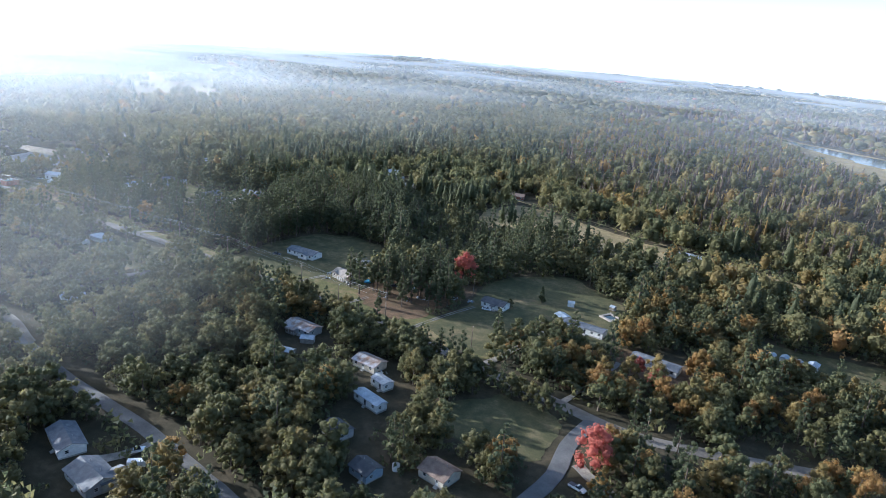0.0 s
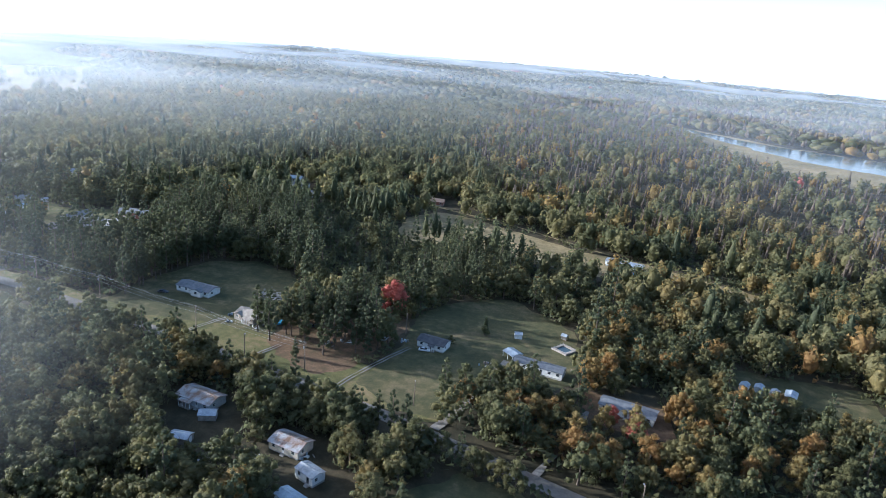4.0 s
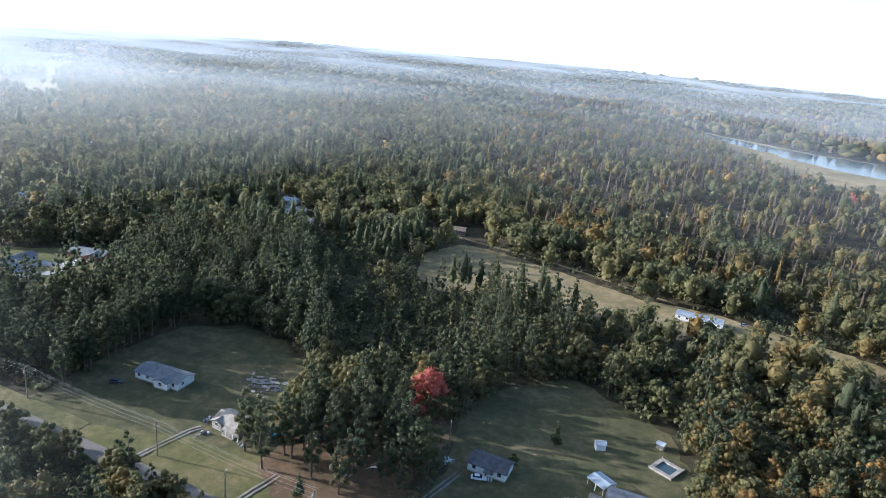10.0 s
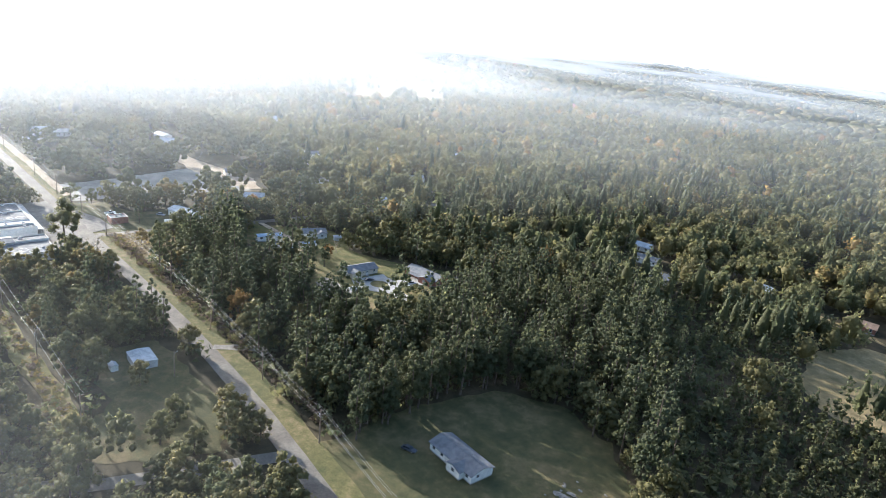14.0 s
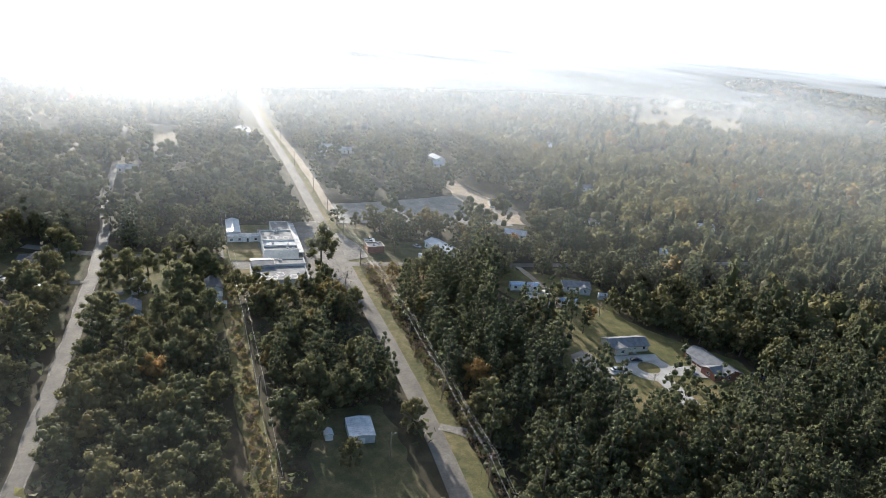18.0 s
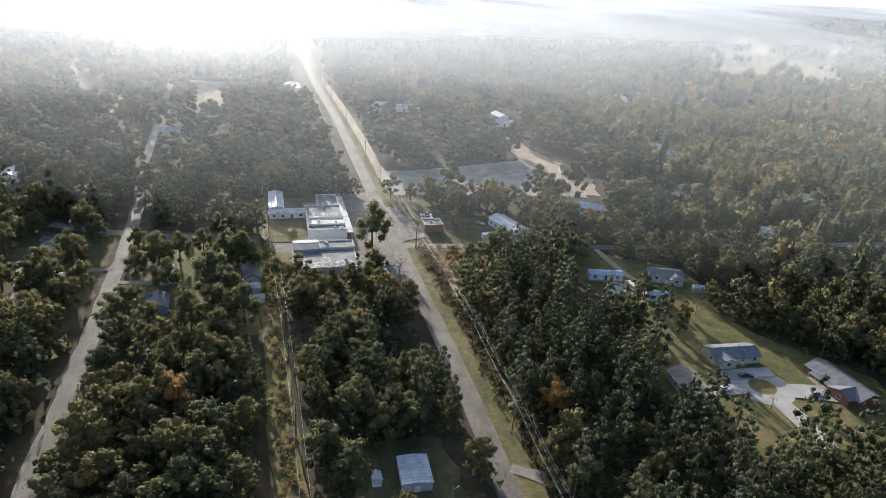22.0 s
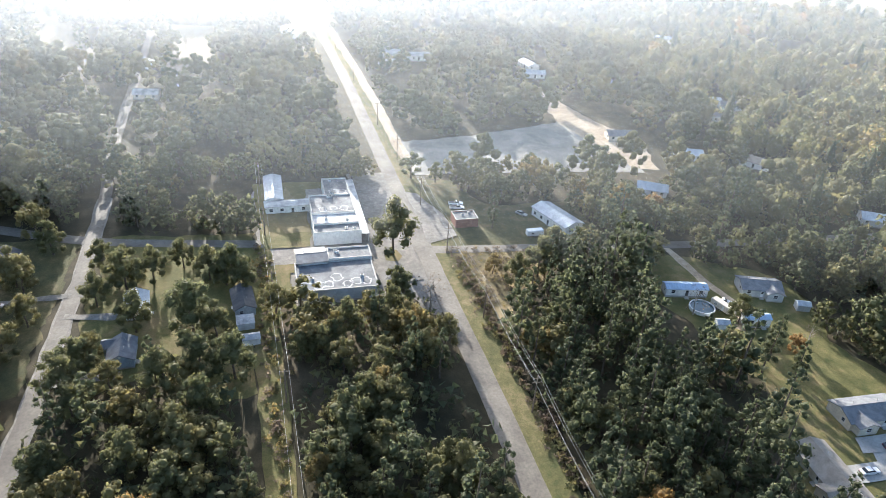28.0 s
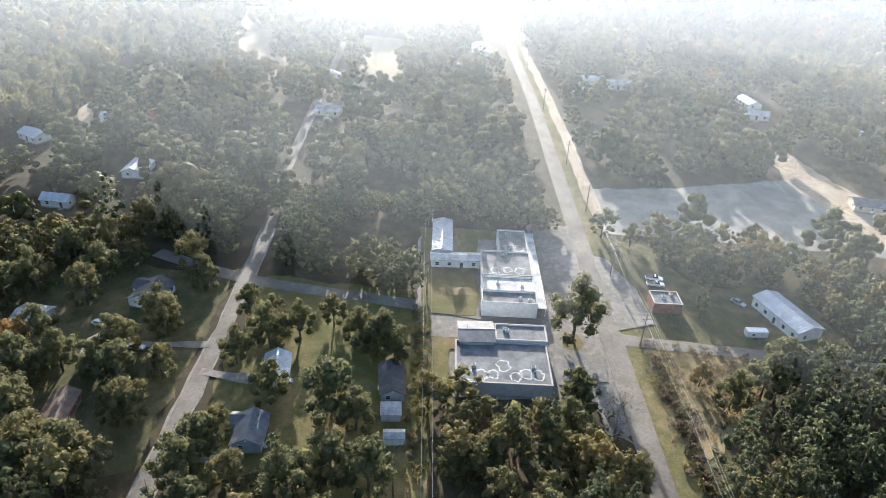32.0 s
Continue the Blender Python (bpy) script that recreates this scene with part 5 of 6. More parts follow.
def trunk_arrays(kind, seed, limbs=True):
    rng = np.random.RandomState(seed)
    top = {"broad": 10.5, "pine": 16.8, "young": 8.0, "spire": 14.5, "bush": 0.8}[kind]
    r0 = {"broad": 0.30, "pine": 0.25, "young": 0.12, "spire": 0.24, "bush": 0.05}[kind]
    pts = [(rng.normal() * 0.12 * i, rng.normal() * 0.12 * i, -0.3 + (top + 0.3) * i / 4) for i in range(5)]
    v, q = tube_quads(pts, [r0 * k for k in (1.25, 0.9, 0.72, 0.5, 0.14)], 6)
    if limbs:
        for x, y, z, r in lumps_of(kind, np.random.RandomState(seed))[:6]:
            base = min(z * 0.72, top * 0.8)
            v2, q2 = tube_quads([(0, 0, base), (x * 0.5, y * 0.5, base + (z - base) * 0.6), (x, y, z)], [r0 * 0.42, r0 * 0.28, r0 * 0.1], 4)
            q = np.concatenate([q, q2 + len(v)])
            v = np.concatenate([v, v2])
    return v, q


def scatter(templates, x, y, z, scale, tall, tint):
    """Many plants in one set of arrays: each takes a template, turned, scaled and tinted."""
    V, Q, T, base = [], [], [], 0
    pick = TRNG.randint(0, len(templates), len(x))
    a = TRNG.uniform(0, 2 * math.pi, len(x))
    for k, (v, q) in enumerate(templates):
        m = pick == k
        n = int(m.sum())
        if not n:
            continue
        ca, sa = np.cos(a[m])[:, None] * scale[m][:, None], np.sin(a[m])[:, None] * scale[m][:, None]
        vx = v[None, :, 0] * ca - v[None, :, 1] * sa + x[m][:, None]
        vy = v[None, :, 0] * sa + v[None, :, 1] * ca + y[m][:, None]
        vz = v[None, :, 2] * (scale[m] * tall[m])[:, None] + z[m][:, None]
        V.append(np.stack([vx, vy, vz], -1).reshape(-1, 3))
        Q.append((q[None] + (np.arange(n) * len(v))[:, None, None] + base).reshape(-1, q.shape[1]))
        T.append(np.repeat(tint[m], len(v)))
        base += n * len(v)
    return np.concatenate(V), np.concatenate(Q), np.concatenate(T)


# where the woods are open
CLEAR = [HOUSE_YARD, ROADSIDE, STRAW_YARD, FARM_YARD, LONG_YARD, SHED_YARD, MEADOW, CUL_YARD, SHOP_LOT, EAST_LOT, SCRUB_LOT, FORK_YARD, SUNLIT_FIELD, GREY_FIELD, COTTAGE_YARD, WEST_YARD, TIN_YARD, LAKE, LAKE_MARSH]
HOUSE_SPOTS += [(-162, 204, 12), (-150, 196, 10), (-108, 186, 11), (-104, 176, 9), (-121, 196, 9), (-120, 203, 8), (-104, 150, 10), (-84, 140, 9), (-64, 150, 10), (-164, 100, 11), (-142, 94, 12), (-24, 264, 9), (-46, 438, 15), (-60, 430, 10), (-62, 280, 9), (14, 306, 9), (-222, 272, 12), (-418, 338, 15), (-134, 301, 12), (-158, 316, 10), (-38, 176, 10), (-405, 344, 9), (-404, 326, 12), (-418, 322, 9)]


def field_noise(x, y, f, s):
    return np.array([noise.noise((u * f, v * f, s)) for u, v in zip(x, y)])


def wooded(x, y):
    x, y = x + 7.0 * field_noise(x, y, 0.075, 21.0), y + 7.0 * field_noise(x, y, 0.075, 31.0)
    free = np.ones(len(x), bool)
    for p in CLEAR:
        free &= ~inside(p, x, y)
    open_land = field_noise(x, y, 0.014, 50.0) > -0.3
    for p in (FAR_FIELD, FAR_FIELD_B, FAR_FIELD_C, FAR_FIELD_D):
        free &= ~(inside(p, x, y) & open_land)
    for line, reach in ROADS:
        free &= ~near_line(line, x, y, reach + 1.2)
    for hx, hy, r in HOUSE_SPOTS:
        free &= (x - hx) ** 2 + (y - hy) ** 2 > r * r
    return free


PINES = [(-352, 272), (-300, 268), (-266, 268), (-258, 345), (-236, 352), (-205, 350), (-178, 330), (-150, 330), (-128, 345), (-110, 372), (-100, 440), (-150, 445), (-176, 425), (-205, 450), (-205, 500), (-300, 470), (-330, 400), (-300, 330), (-330, 320), (-410, 325), (-452, 325), (-440, 275), (-420, 268)]
YOUNG = [(-200, 345), (-178, 326), (-150, 332), (-140, 350), (-150, 430), (-176, 424), (-200, 440), (-262, 470), (-262, 440), (-215, 400)]
SWAMP = [(-150, 560), (-60, 500), (140, 470), (400, 420), (900, 600), (1000, 1600), (300, 2200), (-400, 2000), (-300, 1100), (-260, 800)]


def kinds(x, y):
    """Kind (0 broad, 1 pine, 2 young pine, 3 spire) and tint for plants at those places."""
    n = len(x)
    k, tint = np.zeros(n, int), np.zeros(n)
    big, mid = field_noise(x, y, 0.004, 1.0), field_noise(x, y, 0.013, 7.0)
    u, w = TRNG.uniform(0, 1, n), TRNG.uniform(0, 1, n)
    k[(u < 0.14 + 0.45 * big)] = 1
    k[(x < -480) & (k == 1) & (w > 0.35)] = 0
    k[inside(PINES, x, y) & (u < 0.93)] = 1
    k[inside(YOUNG, x, y) & (u < 0.9)] = 2
    sw = inside(SWAMP, x, y)
    k[sw & (u < 0.5 + 0.5 * mid)] = 3
    tint[k == 0] = 0.20 + 0.16 * w[k == 0]
    tint[k == 1] = 0.07 + 0.10 * w[k == 1]
    tint[k == 2] = 0.10 + 0.16 * w[k == 2]
    tint[k == 3] = 0.85 + 0.11 * w[k == 3]
    tint[k == 0] += 0.09 * mid[k == 0]
    tint[k == 1] += 0.05 * mid[k == 1]
    autumn = (x > -60) & (x < 140) & (y > 130) & (y < 470)
    c = TRNG.uniform(0, 1, n)
    turn = (k == 0) & (c < (0.03 + 0.16 * np.clip(mid, 0, 1)) * np.where((x < -90) & (y < 430), 0.35, 1.0) + 0.30 * autumn + 0.16 * sw + 0.10 * ((y > 560) & (mid > 0.1)))
    tint[turn] = 0.36 + 0.14 * w[turn] ** 1.5
    red = turn & (TRNG.uniform(0, 1, n) < 0.004)
    tint[red] = 0.68 + 0.1 * w[red]
    rust = (k == 3) & (c < 0.12)
    tint[rust] = 0.42 + 0.06 * w[rust]
    return k, tint


NAMES = ("broad", "pine", "young", "spire")
CX, CY = -190.0, 230.0
# the camera's ground track; it also sets the haze sheet's opacity
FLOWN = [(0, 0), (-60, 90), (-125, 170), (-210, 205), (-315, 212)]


def off_line(x, y):
    """Distance from the line of flight over the ground."""
    d = np.full(len(x), 1e9)
    for (ax, ay), (bx, by) in zip(FLOWN[:-1], FLOWN[1:]):
        k = np.clip(((x - ax) * (bx - ax) + (y - ay) * (by - ay)) / ((bx - ax) ** 2 + (by - ay) ** 2), 0, 1)
        d = np.minimum(d, np.hypot(x - ax - k * (bx - ax), y - ay - k * (by - ay)))
    return d


bearing = lambda x, y: np.degrees(np.arctan2(-(x + 150), y - 60))       # from north, towards the west


def lattice(x0, x1, y0, y1, step, jitter=0.42):
    gx, gy = np.meshgrid(np.arange(x0, x1, step), np.arange(y0, y1, step))
    gx = gx + (np.arange(gx.shape[0]) % 2)[:, None] * step / 2
    x, y = gx.ravel(), gy.ravel()
    return x + TRNG.uniform(-jitter, jitter, len(x)) * step, y + TRNG.uniform(-jitter, jitter, len(y)) * step


def forest(name, label, x, y, templates, scale_of, with_trunks=None, flat=1.0):
    k, tint = kinds(x, y)
    z = rise(x, y)
    V, Q, T, base = [], [], [], 0
    for i, kind in enumerate(NAMES):
        m = k == i
        if not m.any():
            continue
        s = scale_of[i] * np.exp(TRNG.normal(-0.03, 0.2, int(m.sum()))).clip(0.55, 1.3)
        v, q, t = scatter(templates[kind], x[m], y[m], z[m], s, np.minimum(flat * TRNG.uniform(0.82, 1.18, int(m.sum())), 28.0 / (s * 18.0)), tint[m])
        V.append(v), Q.append(q + base), T.append(t)
        base += len(v)
        if with_trunks is not None:
            with_trunks.append((x[m], y[m], z[m], s, kind))
    ob = new(name, from_arrays(name, np.concatenate(V), np.concatenate(Q), FOLIAGE, np.concatenate(T)))
    tagged(ob, label, "woodland", kind="stuff")
    return ob


# the nearest trees stand singly, the rest as woods
NEAR_STRETCHES = [[(-120, 130), (-30, 130), (40, 200), (40, 300), (-60, 310), (-130, 230)], [(-440, 180), (-440, 262), (-330, 300), (-280, 300), (-280, 262), (-330, 200)], [(-440, 100), (-380, 100), (-380, 180), (-440, 180)]]
x, y = lattice(-560, 260, 60, 460, 6.3)
r, b = off_line(x, y), bearing(x, y)
keep = (r < 225) & wooded(x, y) & (b > -50) & (b < 150) & ~((x > -230) & (x < 60) & (y < 90)) & ~((x > -330) & (y < 120) & (x < -230))
x, y = x[keep], y[keep]
r = r[keep]
gap = (field_noise(x, y, 0.03, 4.0) > -0.36) & (field_noise(x, y, 0.075, 9.0) > -0.42)
x, y, r = x[gap], y[gap], r[gap]
single = np.zeros(len(x), bool)
for p in NEAR_STRETCHES:
    single |= inside(p, x, y)
single &= TRNG.uniform(0, 1, len(x)) < 0.42
close = ~single
def cored(leaves, core, slim=0.72):
    """Leaf cards round a dark closed heart."""
    v, q = core
    mid = v[:, 2].mean()
    v = (v - (0, 0, mid)) * np.array([slim, slim, 0.55 + 0.45 * slim]) + np.array([0, 0, mid - 0.6])
    return np.concatenate([leaves[0], v]), np.concatenate([leaves[1], q + len(leaves[0])])


def clumped(kind, cards, size, seed, fill=0.70):
    """A crown of rounded, uneven clumps under a coat of small leaf sprays."""
    rng = np.random.RandomState(seed)
    lumps = lumps_of(kind, np.random.RandomState(seed))
    bm = bmesh.new()
    bmesh.ops.create_icosphere(bm, subdivisions=1, radius=1.0) if cards > 300 else bmesh.ops.create_uvsphere(bm, u_segments=4, v_segments=3, radius=1.0)
    bmesh.ops.triangulate(bm, faces=bm.faces[:])
    ball = np.array([w.co[:] for w in bm.verts])
    tri = np.array([[w.index for w in f.verts] for f in bm.faces])
    bm.free()
    V, Q = crown(kind, cards, size, seed)
    for x, y, z, r in lumps:
        w = ball * r * fill * rng.uniform(0.74, 1.16, (len(ball), 1)) * (1, 1, 0.92) + (x, y, z)
        Q = np.concatenate([Q, tri + len(V)])
        V = np.concatenate([V, w])
    return V, Q


TEMPLATE_0 = {kd: [clumped(kd, c, s, 40 + 7 * j) for j in range(6)] for kd, c, s in (("broad", 520, 0.32), ("pine", 390, 0.29), ("young", 200, 0.30), ("spire", 170, 0.30))}
TEMPLATE_1 = {kd: [clumped(kd, c, s, 140 + 7 * j) for j in range(6)] for kd, c, s in (("broad", 230, 0.50), ("pine", 170, 0.44), ("young", 80, 0.42), ("spire", 70, 0.40))}
TEMPLATE_2 = {kd: [cored(crown(kd, c, s, 90 + j), gem(kd, 5, 60 + j), 0.58) for j in range(6)] for kd, c, s in (("broad", 108, 0.8), ("pine", 78, 0.7), ("young", 34, 0.75), ("spire", 34, 0.65))}
TEMPLATE_3 = {kd: [cored(crown(kd, 30 if kd == "broad" else 22, 1.15 if kd == "broad" else 0.8, 140 + j), gem(kd, 4, 20 + j), 0.66) for j in range(8)] for kd in NAMES}
TEMPLATE_4 = {kd: [gem(kd, 4, 20 + j) for j in range(8)] for kd in NAMES}
TEMPLATE_W = {kd: [clumped(kd, c, s, 240 + 7 * j, 0.86) for j in range(6)] for kd, c, s in (("broad", 260, 0.36), ("pine", 130, 0.44), ("young", 60, 0.42), ("spire", 60, 0.40))}
SIZES = (0.86, 1.13, 0.95, 0.9)
stems = []
forest("woodland", "dense mixed woods of pine and broadleaf trees near the roads", x[close & (r < 120)], y[close & (r < 120)], TEMPLATE_0, SIZES, stems)
forest("woodland", "dense mixed woods of pine and broadleaf trees beyond the yards", x[close & (r >= 120)], y[close & (r >= 120)], TEMPLATE_1, SIZES, stems)
x, y = lattice(-880, 520, -120, 760, 8.4)
r, b = off_line(x, y), bearing(x, y)
keep = (r >= 225) & (r < 490) & (b > -50) & (b < 145)
x, y = x[keep], y[keep]
keep = wooded(x, y) & (field_noise(x, y, 0.022, 14.0) > -0.40) & (field_noise(x, y, 0.06, 19.0) > -0.40)
x, y = x[keep], y[keep]
west = (x < -470) & (y > 40) & (y < 430)
thin = west & (TRNG.uniform(0, 1, len(x)) < 0.5) & (field_noise(x, y, 0.045, 33.0) > -0.25)
forest("woodland", "rounded green woods round the shops and the street", x[thin], y[thin], TEMPLATE_W, (1.38, 1.3, 1.1, 1.0), flat=0.88)
forest("woodland", "mixed woods with autumn colours beyond the yards", x[~west], y[~west], TEMPLATE_2, (1.08, 1.18, 1.05, 1.0))
TV, TQ, base = [], [], 0
for sx, sy, sz, s, kd in stems:
    pick = TRNG.uniform(0, 1, len(sx)) < 0.6
    v, q, _ = scatter([trunk_arrays(kd, 3, False)], sx[pick], sy[pick], sz[pick], s[pick], np.ones(int(pick.sum())), np.zeros(int(pick.sum())))
    TV.append(v), TQ.append(q + base)
    base += len(v)
tagged(new("tree_trunks", from_arrays("tree_trunks", np.concatenate(TV), np.concatenate(TQ), BARK)), "grey-brown trunks standing in the woods", "tree trunks", kind="stuff")
# woods under and behind the flown stretch
x, y = lattice(-560, 420, -420, 130, 9.0)
b = bearing(x, y)
keep = ((x > -330) & (y < 90)) | (b < -50) | (b > 150)
x, y = x[keep], y[keep]
keep = wooded(x, y)
x, y = x[keep], y[keep]
keep = (y < 48) | (x < -250)
forest("woodland", "mixed woods beside the street", x[~keep], y[~keep], TEMPLATE_2, (1.1, 1.0, 1.1, 1.0))
x, y = x[keep], y[keep]
near = (y > -150) & (x > -400) & (x < 200)
forest("woodland", "mixed woods south of the streets", x[near], y[near], TEMPLATE_2, (1.15, 1.1, 1.2, 1.1), flat=0.9)
forest("woodland", "mixed woods further south", x[~near], y[~near], TEMPLATE_3, (1.2, 1.1, 1.2, 1.1), flat=0.9)
# middle distance
x, y = lattice(-1600, 1200, -300, 1700, 10.8)
r, b = off_line(x, y), bearing(x, y)
keep = (r >= 490) & (r < 1120) & (b > -48) & (b < 138)
x, y = x[keep], y[keep]
keep = wooded(x, y) & (field_noise(x, y, 0.013, 24.0) > -0.42) & (field_noise(x, y, 0.04, 29.0) > -0.42)
forest("woodland", "broad hazy woods with brown and orange crowns", x[keep], y[keep], TEMPLATE_3, (1.16, 1.14, 1.2, 1.1), flat=0.88)
x, y = lattice(-2700, 2400, -500, 2900, 19.5)
r, b = off_line(x, y), bearing(x, y)
keep = (r >= 1120) & (r < 2500) & (b > -46) & (b < 132)
x, y = x[keep], y[keep]
keep = wooded(x, y)
forest("woodland", "far woods in morning mist", x[keep], y[keep], TEMPLATE_4, (2.0, 2.2, 2.2, 2.0), flat=0.54)
x, y = lattice(-4200, 3800, -1500, 4300, 46.0)
r, b = off_line(x, y), bearing(x, y)
keep = (r >= 2500) & (r < 3700) & (b > -46) & (b < 132)
x, y = x[keep], y[keep]
forest("woodland", "wooded ridges at the horizon", x, y, TEMPLATE_4, (4.2, 4.6, 5.0, 4.4), flat=0.18)


# ---- single trees ----
def tree_master(name, kind, seed, cards, size, tint, bark, label):
    v, q = clumped(kind, cards, size, seed) if cards > 300 else crown(kind, cards, size, seed)
    rng = np.random.RandomState(seed)
    me = from_arrays("crown", v, q, FOLIAGE, np.clip(tint + rng.normal(0, 0.008, len(v)), 0, 1))
    tv, tq = trunk_arrays(kind, seed)
    return me, from_arrays("trunk", tv, tq, bark), name, label


MASTERS = {
    "pine": [tree_master("pine_tree", "pine", s, 1150, 0.27, t, BARK, "tall dark green pine with a bare lower trunk") for s, t in ((1, 0.08), (2, 0.12), (3, 0.16))],
    "broad": [tree_master("broadleaf_tree", "broad", s, 1700, 0.29, t, BARK, "rounded olive green broadleaf tree") for s, t in ((4, 0.22), (5, 0.28), (6, 0.34), (7, 0.26))],
    "gold": [tree_master("broadleaf_tree", "broad", s, 1600, 0.29, t, BARK, "broadleaf tree turned golden orange") for s, t in ((8, 0.41), (9, 0.50))],
    "red": [tree_master("maple_tree", "broad", 10, 1200, 0.3, 0.75, BARK, "round tree with bright red autumn leaves")],
    "young": [tree_master("young_pine_tree", "young", 12, 420, 0.34, 0.14, BARK, "small cone-shaped green pine")],
    "bare": [tree_master("bare_tree", "broad", 14, 200, 0.24, 0.93, PALE_BARK, "thinly leaved pale grey tree")],
}


def plant(kind, x, y, scale=1.0, tall=1.0, pick=None, group=""):
    rng = random.Random(int(x * 13 + y * 7))
    crown_mesh, trunk_mesh, name, label = MASTERS[kind][rng.randrange(len(MASTERS[kind])) if pick is None else pick]
    t = thing(name, label, "tree", x, y, 0, rng.uniform(0, 360), group)
    m = Matrix.Diagonal((scale, scale, scale * tall, 1))
    share("trunk", trunk_mesh, t, m)
    share("crown", crown_mesh, t, m)
    return t


TRNG = np.random.RandomState(77)
gx, gy = lattice(-445, 60, 95, 310, 7.4)
ok = wooded(gx, gy)
inn = np.zeros(len(gx), bool)
for p in NEAR_STRETCHES:
    inn |= inside(p, gx, gy)
gx, gy = gx[ok & inn], gy[ok & inn]
order = TRNG.permutation(len(gx))[:215]
for i in order:
    px, py = gx[i], gy[i]
    c = TRNG.uniform()
    kd = ("gold" if c < 0.38 else "pine" if c < 0.5 else "broad") if px > -70 else ("pine" if c < 0.2 else "gold" if c > 0.988 else "broad")
    plant(kd, px, py, TRNG.uniform(0.62, 0.95), TRNG.uniform(0.95, 1.2), group="trees of the near woods")
# pines over the straw-covered yard
gx, gy = lattice(-182, -126, 252, 320, 9.2)
ok = inside(STRAW_YARD, gx, gy) & (gy > 268)
for px, py in zip(gx[ok], gy[ok]):
    if (px + 192) ** 2 + (py - 275) ** 2 > 120 and abs(px + 126) > 4 and (px + 133) ** 2 + (py - 300) ** 2 > 170:
        plant("pine", px, py, TRNG.uniform(1.05, 1.35), group="pines over the straw")
# a screen of trees close along the south side of the main road
for i in range(34):
    px = -222 + i * 4.9 + TRNG.uniform(-1.5, 1.5)
    py = float(np.interp(px, [-235, -180, -110, -60], [251, 244, 232, 220])) - TRNG.uniform(6.0, 11.0)
    if not (-213 < px < -207 or -178 < px < -173 or -138.5 < px < -133):
        plant(TRNG.choice(["broad", "broad", "pine"]), px, py, TRNG.uniform(0.6, 0.85), TRNG.uniform(0.95, 1.15), group="trees along the road")
# tall pines close along the sunward edge of the house yard
for i in range(26):
    e = (i + TRNG.uniform(-0.3, 0.3)) / 25
    px, py = float(np.interp(e, (0, 0.4, 0.75, 1), (-255, -259, -254, -238))), float(np.interp(e, (0, 0.4, 0.75, 1), (272, 298, 328, 343)))
    plant("pine", px - TRNG.uniform(2, 8), py + TRNG.uniform(1, 6), TRNG.uniform(1.1, 1.3), TRNG.uniform(0.9, 1.1), group="pines beside the lawn")
# trees that stand out by their colour
for px, py, sc, pk in ((-364, 180, 1.0, 1), (-345, 190, 0.75, 1), (-409, 275, 0.5, 0), (-372, 216, 0.7, 0), (-395, 233, 0.8, 0), (-403, 279, 0.7, 0), (-480, 353, 0.7, 1), (-20, 309, 0.9, 1), (34, 367, 0.8, 1), (17, 383, 0.9, 0), (-24, 242, 0.85, 1), (-98, 192, 0.7, 0)):
    plant("gold", px, py, sc, 1.05, pk)
